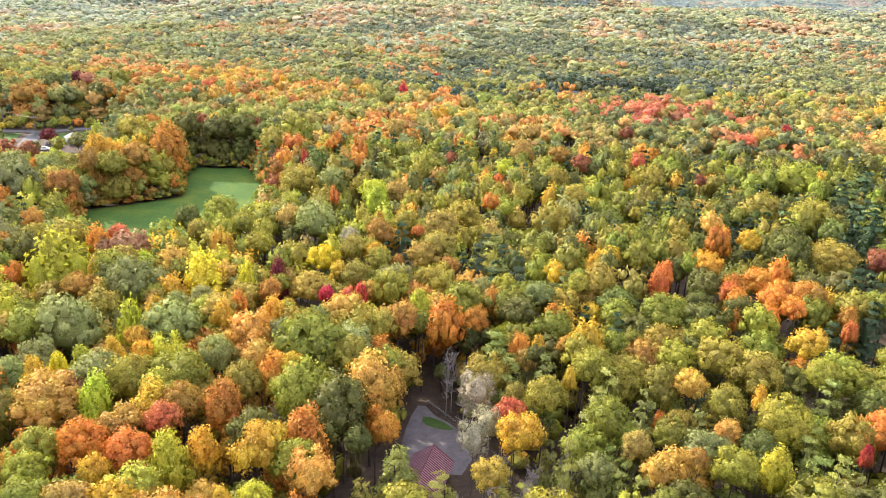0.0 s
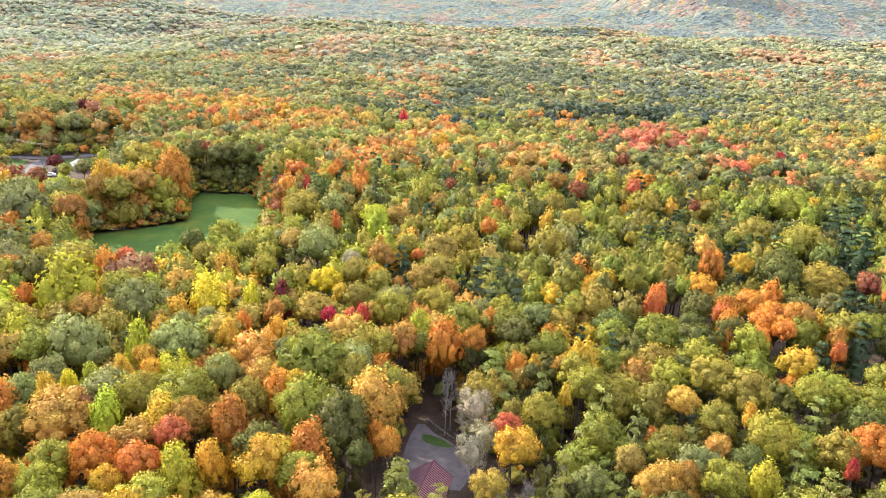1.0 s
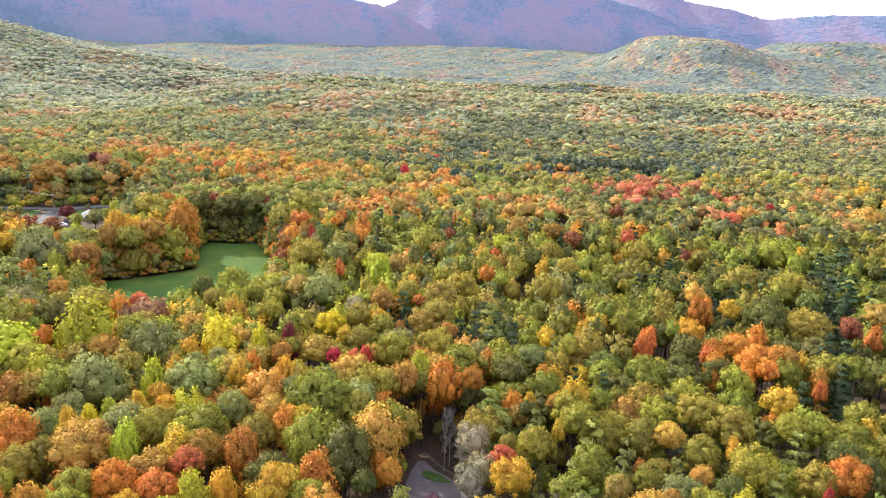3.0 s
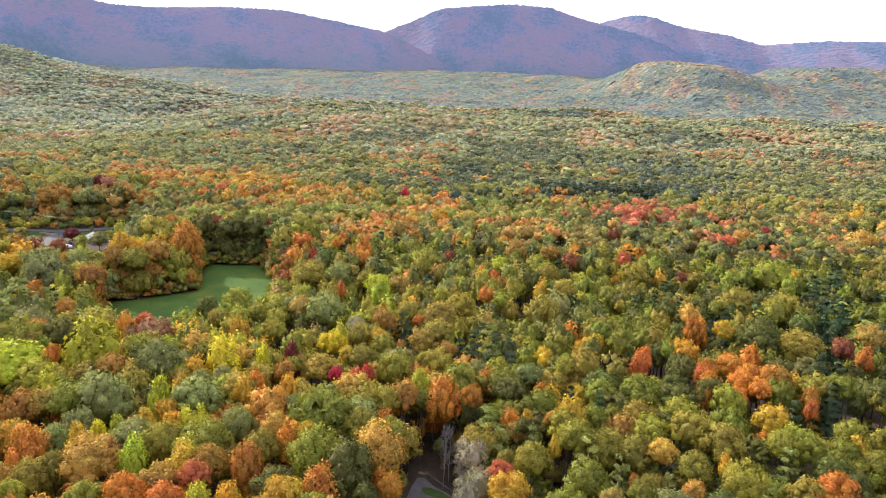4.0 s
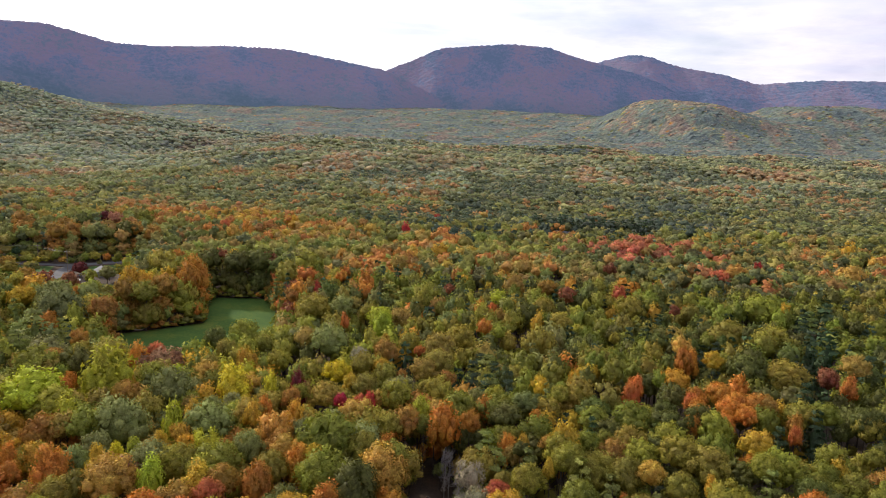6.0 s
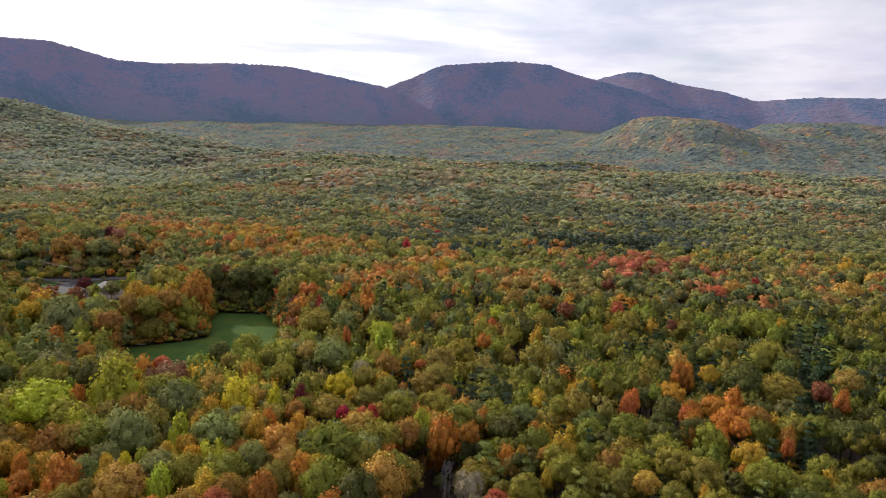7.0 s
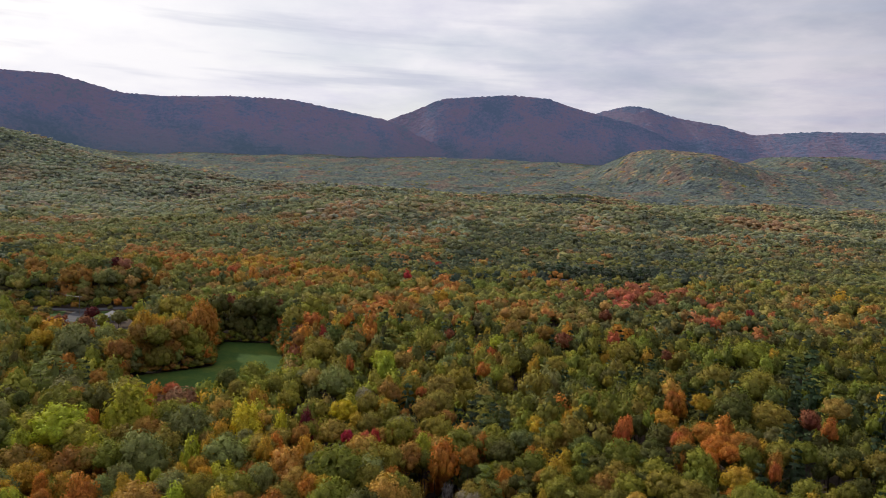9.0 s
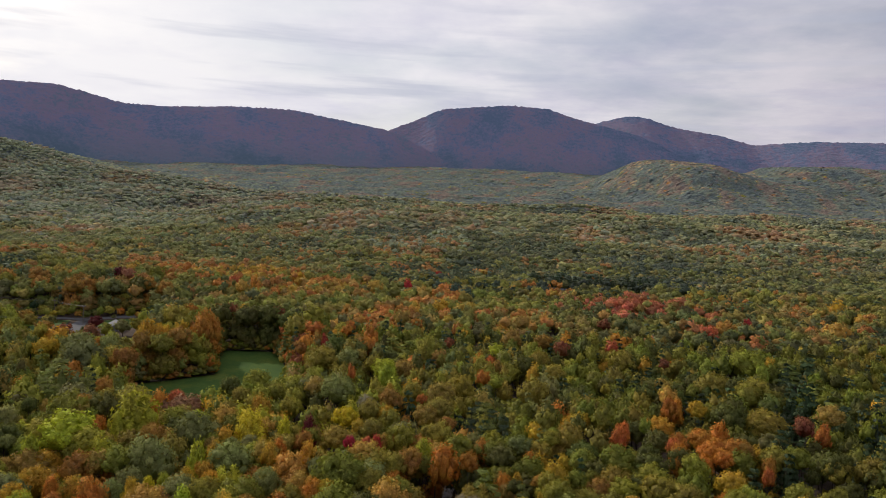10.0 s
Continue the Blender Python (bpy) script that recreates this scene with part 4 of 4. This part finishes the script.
def grow(name, y0, y1, gap, r_lo, r_hi, h_lo, h_hi, crowns, pines, label, seed, trunks=False, marks=True, x_half=0.66, pad=16, smooth=True, mat=None, haze_mix=0.0):
    rng = np.random.default_rng(seed)
    p = scatter(y0, y1, gap, rng, x_half, pad)
    if marks:
        p = p[clear_of_landmarks(p, r_lo)]
    if name == "undergrowth":
        p = p[~inside(p[:, 0], p[:, 1], HOLLOW)]
    r = rng.uniform(r_lo, r_hi, len(p)) * (1 + 0.35 * (rng.uniform(size=len(p)) < 0.15)) * (1 - 0.3 * (rng.uniform(size=len(p)) < 0.2))
    h = rng.uniform(h_lo, h_hi, len(p)) + waves(p[:, 0], p[:, 1], 70, seed) * 1.5
    h = np.where(inside(p[:, 0], p[:, 1], BELT), np.minimum(h, 18.0), h)
    return woods(name, p, r, h, choose_hues(p[:, 0], p[:, 1], rng, int(y0 > 290)), crowns, pines, rng, label, trunks, smooth, mat, haze_mix)


grow("autumn_woods", 152, 300, 5.6, 2.2, 4.3, 12.5, 18.5, MID_CROWNS, MID_PINES, "dense mixed autumn woods of green, gold and rust crowns", 61, True)
grow("autumn_woods", 300, 520, 6.6, 3.0, 5.0, 13, 18.5, HALF_CROWNS, FAR_PINES, "mixed autumn woods on the valley floor", 62, True, mat=MID_WOODS, haze_mix=0.1)
grow("autumn_woods", 520, 690, 7.6, 3.7, 5.6, 13.5, 18.5, FAR_CROWNS, FAR_PINES, "mixed autumn woods further up the valley", 66, mat=MID_WOODS, haze_mix=0.22)
grow("autumn_woods", 690, 880, 8.0, 3.9, 5.9, 13.5, 18.5, FAR_CROWNS, FAR_PINES, "haze-muted autumn woods at the head of the valley", 70, mat=MID_WOODS, haze_mix=0.34)
grow("distant_woods", 880, 1400, 10.4, 5.2, 7.2, 14, 18.5, DOTS, FAR_PINES, "distant mixed woods rolling up to the foothills", 63, marks=False, mat=FAR_WOODS, haze_mix=0.46)
grow("distant_woods", 1400, 1560, 11.5, 5.8, 8.6, 12.5, 19, DOTS, None, "thinning edge of the distant woods", 64, marks=False, mat=FAR_WOODS, haze_mix=0.5)
grow("distant_woods", 1560, 1850, 16, 6.5, 9, 13.5, 19, DOTS, None, "scattered tall crowns on the foothills", 67, marks=False, mat=FAR_WOODS, haze_mix=0.5)
grow("autumn_woods", -75, 72, 6.3, 2.8, 4.9, 11, 18, MID_CROWNS, MID_PINES, "mixed autumn woods of gold and green", 65, True, x_half=0.2, pad=50)


grow("undergrowth", 74, 155, 5.2, 1.6, 2.8, 3.0, 9.0, BUSHES, None, "shaded undergrowth and saplings beneath the trees", 69, marks=False)
thicket_rng = np.random.default_rng(68)
tx, ty = np.meshgrid(np.arange(-235, -125, 4.2), np.arange(236, 312, 4.2))
bushes = np.stack([tx.ravel(), ty.ravel()], 1) + thicket_rng.normal(0, 1.2, (tx.size, 2))
bushes = bushes[inside(bushes[:, 0], bushes[:, 1], VILLAGE) & ((bushes[:, 1] < 296) | (bushes[:, 0] < -212))]
# heights fall with distance to keep the hamlet in the camera's view
woods("thicket", bushes, thicket_rng.uniform(2.0, 3.2, len(bushes)), np.clip(14 - (bushes[:, 1] - 236) * 0.17, 4, 13), choose_hues(bushes[:, 0], bushes[:, 1], thicket_rng), BUSHES, None, thicket_rng,
      "low thicket of trees kept under the view of the hamlet", False)


def along(outline, gap, out):
    """Places along an outline, a little outside it."""
    pts = []
    for (ax, ay), (bx, by) in zip(outline, outline[1:] + outline[:1]):
        n = max(1, int(math.hypot(bx - ax, by - ay) / gap))
        length = math.hypot(bx - ax, by - ay)
        for k in range(n):
            pts.append((ax + (bx - ax) * k / n - (by - ay) / length * out, ay + (by - ay) * k / n + (bx - ax) / length * out))
    return np.array(pts)


rim = np.concatenate([along(FIELD, 2.6, -1.6), along(VILLAGE[2:9], 3.0, -1.5)])
rim = rim[(rim[:, 1] > 187) | (rim[:, 0] > -60)]
rim = rim + thicket_rng.normal(0, 0.7, len(rim))[:, None]
woods("undergrowth", rim, thicket_rng.uniform(1.8, 3.0, len(rim)), thicket_rng.uniform(4, 9, len(rim)), choose_hues(rim[:, 0], rim[:, 1], thicket_rng), MID_CROWNS, None, thicket_rng,
      "leafy undergrowth along the edge of the meadow", False)

hem = along(FIELD, 1.7, -0.2)
hem = hem[(hem[:, 1] > 226) & ((hem[:, 0] < -92) | (hem[:, 1] > 285))] + thicket_rng.normal(0, 0.4, ((hem[:, 1] > 226) & ((hem[:, 0] < -92) | (hem[:, 1] > 285))).sum())[:, None]
woods("undergrowth", hem, thicket_rng.uniform(1.3, 2.3, len(hem)), thicket_rng.uniform(1.8, 4.2, len(hem)), [("rust", "dgreen", "olive", "green", "dgreen", "orange")[k] for k in thicket_rng.integers(0, 6, len(hem))], HALF_CROWNS, None, thicket_rng,
      "low shrubs where the trees meet the meadow", False)
back = np.concatenate([along(VILLAGE[3:7], 3.4, -3.5)[:-12], along(VILLAGE[3:7], 4.5, -8)[:-10]])
back = back[(back[:, 1] > 352) & ~open_ground(back[:, 0], back[:, 1])]
woods("undergrowth", back, thicket_rng.uniform(3.0, 4.6, len(back)), thicket_rng.uniform(7, 12, len(back)), [("rust", "dgreen", "olive", "green", "dgreen", "tan")[k] for k in thicket_rng.integers(0, 6, len(back))], MID_CROWNS, None, thicket_rng,
      "low leafy trees along the back of the hamlet", False)


def canopy_carpet(name, y0, y1, label, seed, cell=0.0033, low=10, tall=7, far=2, mat=None, floor_=3):
    """The closed canopy of far hills: a net of crown tops, each of its own height and leaf colour."""
    rng = np.random.default_rng(seed)
    ys = [y0]
    while ys[-1] < y1:
        ys.append(ys[-1] + cell * ys[-1])
    ys = np.array(ys)
    k = np.arange(-0.72, 0.7201, cell)
    K, Y = np.meshgrid(k, ys)
    X = K * (Y + 40)
    step = cell * Y
    X = X + rng.uniform(-0.49, 0.49, X.shape) * step
    Y = Y + rng.uniform(-0.49, 0.49, X.shape) * step
    tops = rng.uniform(0, 1, X.shape)
    Z = land(X, Y) + floor_ + (low - floor_) * steps(Y, 1720, 1950) + np.minimum(tall, 0.0026 * Y) * tops + waves(X, Y, 24, seed, 2) * 1.6 + waves(X, Y, 130, seed, 2) * 2
    names = choose_hues(X.ravel(), Y.ravel(), rng, far)
    # the valley's lower canopy takes some painted haze too
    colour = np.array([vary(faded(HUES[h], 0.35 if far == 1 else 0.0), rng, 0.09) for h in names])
    ny, nx = X.shape
    i = (np.arange(ny - 1)[:, None] * nx + np.arange(nx - 1)[None, :]).ravel()
    tri = np.concatenate([np.stack([i, i + 1, i + nx + 1], -1), np.stack([i, i + nx + 1, i + nx], -1)])
    mid = np.stack([X.ravel(), Y.ravel()], 1)[tri].mean(1)
    tri = tri[~open_ground(mid[:, 0], mid[:, 1])]
    ob = new(name, poly_mesh(name, np.stack([X, Y, Z], -1).reshape(-1, 3), tri, True, colour))
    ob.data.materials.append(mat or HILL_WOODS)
    return tagged(ob, label, "woods", kind="stuff")


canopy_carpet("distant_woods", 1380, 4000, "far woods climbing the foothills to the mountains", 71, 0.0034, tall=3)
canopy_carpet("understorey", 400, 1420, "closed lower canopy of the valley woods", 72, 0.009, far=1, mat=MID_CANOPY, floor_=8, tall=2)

# ---- the house in the clearing ----


def box(bm, x0, y0, z0, x1, y1, z1):
    v = [bm.verts.new(p) for p in ((x0, y0, z0), (x1, y0, z0), (x1, y1, z0), (x0, y1, z0), (x0, y0, z1), (x1, y0, z1), (x1, y1, z1), (x0, y1, z1))]
    for f in ((3, 2, 1, 0), (4, 5, 6, 7), (0, 1, 5, 4), (1, 2, 6, 5), (2, 3, 7, 6), (3, 0, 4, 7)):
        bm.faces.new([v[i] for i in f])


def boxes(*rows):
    bm = bmesh.new()
    for r in rows:
        box(bm, *r)
    return bm


def slab(points, thick):
    """A thin slab over a flat polygon."""
    bm = bmesh.new()
    f = bm.faces.new([bm.verts.new(p) for p in points])
    bm.normal_update()
    r = bmesh.ops.extrude_face_region(bm, geom=[f])
    n = f.normal.copy()
    if n.z < 0:
        n.negate()
    for v in r["geom"]:
        if isinstance(v, bmesh.types.BMVert):
            v.co -= n * thick
    bmesh.ops.recalc_face_normals(bm, faces=bm.faces)
    return bm


def rod(a, b, radius, sides=8):
    bm = bmesh.new()
    d = Vector(b) - Vector(a)
    m = Matrix.Translation((Vector(a) + Vector(b)) / 2) @ d.to_track_quat("Z", "Y").to_matrix().to_4x4()
    bmesh.ops.create_cone(bm, cap_ends=True, segments=sides, radius1=radius, radius2=radius, depth=d.length, matrix=m)
    return bm


ROOF_RED = surface_material("maroon_metal_roof", [(0.3, (0.10, 0.018, 0.03)), (0.7, (0.17, 0.04, 0.06))], 0.6, 0.38, 10, 0.1, 0.25, "Object")
# wall boards greyed to paint in the shade on the house front
SHADED_BOARDS = surface_material("shaded_boards", [(0.3, (0.16, 0.17, 0.19)), (0.7, (0.26, 0.27, 0.29))], 0.5, 0.85, 10, 0.4, 0, "Object")
ROOF_PALE = surface_material("pale_shingle_roof", [(0.3, (0.17, 0.17, 0.18)), (0.7, (0.25, 0.25, 0.26))], 0.6, 0.85, 10, 0.3, 0.0, "Object")
ROOF_GREY = surface_material("grey_shingle_roof", [(0.3, (0.06, 0.06, 0.065)), (0.7, (0.13, 0.13, 0.135))], 0.6, 0.85, 10, 0.4, 0, "Object")
# seams paler than the roof, so that their stripes read
SEAM = surface_material("pale_roof_seam", [(0.3, (0.30, 0.18, 0.22)), (0.7, (0.42, 0.28, 0.33))], 0.6, 0.4, 10, 0.1, 0.2, "Object")
CLAD = surface_material("brown_boards", [(0.3, (0.10, 0.07, 0.05)), (0.7, (0.18, 0.13, 0.10))], 0.5, 0.85, 10, 0.4, 0, "Object")
WHITE = surface_material("white_paint", [(0.3, (0.70, 0.70, 0.69)), (0.7, (0.82, 0.82, 0.81))], 0.5, 0.6, 10, 0.1, 0, "Object")
GLASS = surface_material("window_glass", [(0.3, (0.02, 0.025, 0.03)), (0.7, (0.04, 0.045, 0.05))], 0.5, 0.08, 4, 0.0, 0, "Object")
WOOD = surface_material("weathered_pole_wood", [(0.3, (0.12, 0.095, 0.075)), (0.7, (0.24, 0.20, 0.165))], 1.0, 0.9, 10, 0.4, 0, "Object")
STONE = surface_material("field_stone", [(0.3, (0.10, 0.09, 0.085)), (0.7, (0.26, 0.24, 0.225))], 1.5, 0.9, 6, 0.6, 0, "Position")
CABLE = surface_material("black_cable", [(0.3, (0.02, 0.02, 0.02)), (0.7, (0.04, 0.04, 0.04))], 1.0, 0.6, 4, 0.0, 0, "Object")


def house(place, wide, long, eave, top, wall_mat, roof_mat, label, seams=0, panes=3):
    """A house with its long axis along y: walls, a gabled roof with seams, windows and a door."""
    root = new("house")
    root.matrix_basis = place
    tagged(root, label, "house")
    w, l, o = wide / 2, long / 2, 0.5
    wall = part("wall", boxes((-w, -l, -0.3, w, l, eave)), wall_mat, root)
    slope_r = [(w + o, -l - o, eave), (w + o, l + o, eave), (0, l + o, top), (0, -l - o, top)]
    slope_l = [(-x, y, z) for x, y, z in reversed(slope_r)]
    roofs = [part("roof", slab(p, 0.14), roof_mat, root) for p in (slope_r, slope_l)]
    for y in (-l, l):
        bm = bmesh.new()
        ends = [[bm.verts.new(p) for p in ((-w, yy, eave), (w, yy, eave), (0, yy, top - 0.25))] for yy in (y - 0.08, y + 0.08)]
        bm.faces.new(ends[0])
        bm.faces.new(list(reversed(ends[1])))
        for k in range(3):
            bm.faces.new((ends[0][k], ends[1][k], ends[1][k - 1], ends[0][k - 1]))
        bmesh.ops.recalc_face_normals(bm, faces=bm.faces)
        part("gable", bm, wall_mat, root)
    if seams:
        for sign, roof in ((1, roofs[0]), (-1, roofs[1])):
            for k in range(1, seams):
                y = -l - o + (2 * l + 2 * o) * k / seams
                a = Vector((sign * (w + o), y, eave + 0.03))
                b = Vector((0, y, top + 0.03))
                part("seam", rod(a, b, 0.075, 4), SEAM, roof)
    part("ridge_cap", rod((0, -l - o, top), (0, l + o, top), 0.1, 6), roof_mat, root)
    for sign in (-1, 1):
        for k in range(panes):
            y = -l + long * (k + 0.7) / (panes + 0.4)
            x = sign * w
            frame_ = part("window", boxes((x - 0.06, y - 0.6, 1.0, x + 0.06, y + 0.6, 2.3)), WHITE, root)
            part("pane", boxes((x - 0.08, y - 0.5, 1.1, x + 0.08, y + 0.5, 2.2)), GLASS, frame_)
    part("door", boxes((-0.5, -l - 0.05, 0, 0.5, -l + 0.02, 2.05)), WHITE, root)
    return root


house(pose(-3.4, 95.7, 0, 0, 0, -13), 5.6, 12.0, 3.7, 6.1, CLAD, ROOF_RED, "single-storey house with a maroon standing-seam metal roof", 28)
sheet("driveway", [(-7.2, 103), (-7.6, 110), (-7.2, 115), (-6.6, 119), (-5.6, 122.5), (-4.2, 122.5), (-2.4, 119.6), (0, 117.6), (2.2, 115.2), (4.0, 111), (4.2, 107), (2.5, 103)], 0.06, GRAVEL, "pale gravel drive looping before the house", "driveway")
sheet("lawn", [(-4.6, 117.6), (-4.4, 119.0), (-2.8, 118.7), (-0.6, 117.4), (1.2, 115.4), (0.2, 115.0), (-1.6, 115.3), (-3.6, 116.2)], 0.11, LAWN, "small oval of green lawn within the drive", "lawn")


def stone_wall(a, b, count, rng):
    """A low dry wall of rough stones, each a piece."""
    root = tagged(new("stone_wall"), "low dry stone wall beside the gravel drive", "wall")
    shapes = []
    for k in range(4):
        co, f, _ = ball(1, np.random.default_rng(700 + k), 0.12)
        me = poly_mesh("stone", co * (0.3, 0.2, 0.15), f, False)
        me.materials.append(STONE)
        shapes.append(me)
    for course in range(2):
        for k in range(count):
            u = (k + 0.5 * course) / count
            st = new("stone", shapes[int(rng.integers(4))])
            st.parent = root
            st.matrix_basis = pose(a[0] + (b[0] - a[0]) * u, a[1] + (b[1] - a[1]) * u, 0.1 + 0.22 * course, 0, 0, rng.uniform(-20, 20) + math.degrees(math.atan2(b[1] - a[1], b[0] - a[0])))


stone_wall((-4.0, 124.0), (1.4, 117.6), 13, RNG)

# ---- the hamlet by the road ----


def ribbon(name, line, width, z, mat, label, category):
    """A road along a line of places, of one width, laid on the land."""
    bm = bmesh.new()
    pts = [Vector((*p, 0)) for p in line]
    rows = []
    for k, p in enumerate(pts):
        d = (pts[min(k + 1, len(pts) - 1)] - pts[max(k - 1, 0)]).normalized()
        side = Vector((d.y, -d.x, 0)) * width / 2
        rows.append([bm.verts.new((q.x, q.y, float(land(q.x, q.y)) + z)) for q in (p - side, p - side / 3, p + side / 3, p + side)])
    for a, b in zip(rows, rows[1:]):
        for k in range(3):
            bm.faces.new((a[k], a[k + 1], b[k + 1], b[k]))
    me = bpy.data.meshes.new(name)
    bm.to_mesh(me)
    bm.free()
    me.materials.append(mat)
    return tagged(new(name, me), label, category, kind="structure")


ribbon("road", [(-187, 270), (-189.5, 300), (-191, 312), (-196, 326), (-201, 339), (-203, 347), (-200, 354), (-192, 362), (-182, 369), (-168, 377), (-150, 385)], 6.5, 0.08, ASPHALT, "pale asphalt road bending through the hamlet", "road")
ribbon("road", [(-204, 351), (-222, 350), (-245, 347), (-275, 343)], 5.5, 0.12, ASPHALT, "side road running out of the hamlet", "road")
sheet("lawn", [(-195, 349), (-180, 363), (-168, 371), (-163, 350), (-168, 335), (-184, 330), (-193, 338)], 0.05, LAWN, "mown lawn beside the road", "lawn")
sheet("lawn", [(-262, 340), (-240, 343), (-210, 346), (-198, 312), (-196, 285), (-215, 300)], 0.05, LAWN, "grass verge beside the road", "lawn")
house(pose(-176, 329.5, 0, 0, 0, 35), 6.2, 9, 2.5, 4.3, SHADED_BOARDS, ROOF_PALE, "low house with shade-grey walls and a pale shingle roof")
house(pose(78.5, 525, 0, 0, 0, 70), 8, 12, 6.8, 10.5, WHITE, ROOF_GREY, "white farmhouse among dark pines")
house(pose(286, 872, float(land(286, 872)) + 1.5, 0, 0, 60), 10, 14, 7.5, 13, WHITE, ROOF_GREY, "pale farmhouse showing above distant trees")
house(pose(372, 800, float(land(372, 800)) + 1.5, 0, 0, 75), 10, 18, 8.5, 13.5, WHITE, ROOF_GREY, "long pale house above distant trees")


def utility_pole(x, y, height):
    root = tagged(new("utility_pole"), "weathered wooden utility pole with a crossarm", "pole", "poles along the road")
    root.matrix_basis = pose(x, y, float(land(x, y)), 0, 0, 20)
    part("shaft", rod((0, 0, -0.3), (0, 0, height), 0.17), WOOD, root)
    arm = part("crossarm", boxes((-1.3, -0.08, height - 0.9, 1.3, 0.08, height - 0.7)), WOOD, root)
    for k in (-1.15, -0.4, 0.4, 1.15):
        part("insulator", rod((k, 0, height - 0.7), (k, 0, height - 0.45), 0.07, 6), WHITE, arm)
    return root


def cable(a, b, sag):
    data = bpy.data.curves.new("power_cable", "CURVE")
    data.dimensions, data.bevel_depth, data.bevel_resolution = "3D", 0.035, 0
    sp = data.splines.new("POLY")
    sp.points.add(12)
    for k in range(13):
        u = k / 12
        p = Vector(a).lerp(Vector(b), u)
        sp.points[k].co = (p.x, p.y, p.z - sag * 4 * u * (1 - u), 1)
    data.materials.append(CABLE)
    return tagged(new("power_cable", data), "sagging black power cable between poles", "cable", "cables between the poles")


utility_pole(-197.5, 336, 10.6)
utility_pole(-222, 352, 10.2)
utility_pole(-252, 352, 10.2)
for k in (-1.1, 0.0, 1.1):
    cable((-197.5 + k, 336 + k * 0.4, 10.1), (-222 + k, 352 + k * 0.4, 9.7), 0.7)
    cable((-222 + k, 352 + k * 0.4, 9.7), (-252 + k, 352 + k * 0.4, 9.7), 0.8)


def car(x, y, turn, paint, label):
    """A parked car: shaped body, cabin glass, four wheels."""
    root = tagged(new("car"), label, "car")
    root.matrix_basis = pose(x, y, float(land(x, y)) + 0.08, 0, 0, turn)
    bm = bmesh.new()
    side = [(-2.2, 0.35), (-2.2, 0.85), (-1.2, 0.95), (-0.6, 1.45), (1.1, 1.45), (1.8, 0.98), (2.2, 0.9), (2.2, 0.35)]
    left = [bm.verts.new((px, -0.85 + (0.12 if pz > 1.2 else 0), pz)) for px, pz in side]
    right = [bm.verts.new((px, 0.85 - (0.12 if pz > 1.2 else 0), pz)) for px, pz in side]
    bm.faces.new(list(reversed(left)))
    bm.faces.new(right)
    for k in range(len(side)):
        q = (k + 1) % len(side)
        bm.faces.new((left[k], left[q], right[q], right[k]))
    bmesh.ops.recalc_face_normals(bm, faces=bm.faces)
    part("body", bm, paint, root)
    for sgn in (-1, 1):
        part("window", boxes((-0.5, sgn * 0.80 - 0.03, 1.0, 1.1, sgn * 0.80 + 0.03, 1.36)), GLASS, root)
        for px in (-1.35, 1.35):
            wheel = part("wheel", rod((px, sgn * 0.72, 0.32), (px, sgn * 0.9, 0.32), 0.32, 12), CABLE, root)
            part("rim", rod((px, sgn * 0.74, 0.32), (px, sgn * 0.915, 0.32), 0.18, 8), WHITE, wheel)


DARK_PAINT = surface_material("dark_car_paint", [(0.3, (0.03, 0.03, 0.04)), (0.7, (0.05, 0.05, 0.06))], 1.0, 0.25, 4, 0.0, 0, "Object")
car(-181, 313, 20, WHITE, "white car parked on the verge")
car(-177, 318, 80, WHITE, "white van parked beside the house")
car(-184, 322, 110, DARK_PAINT, "dark car parked near the house")
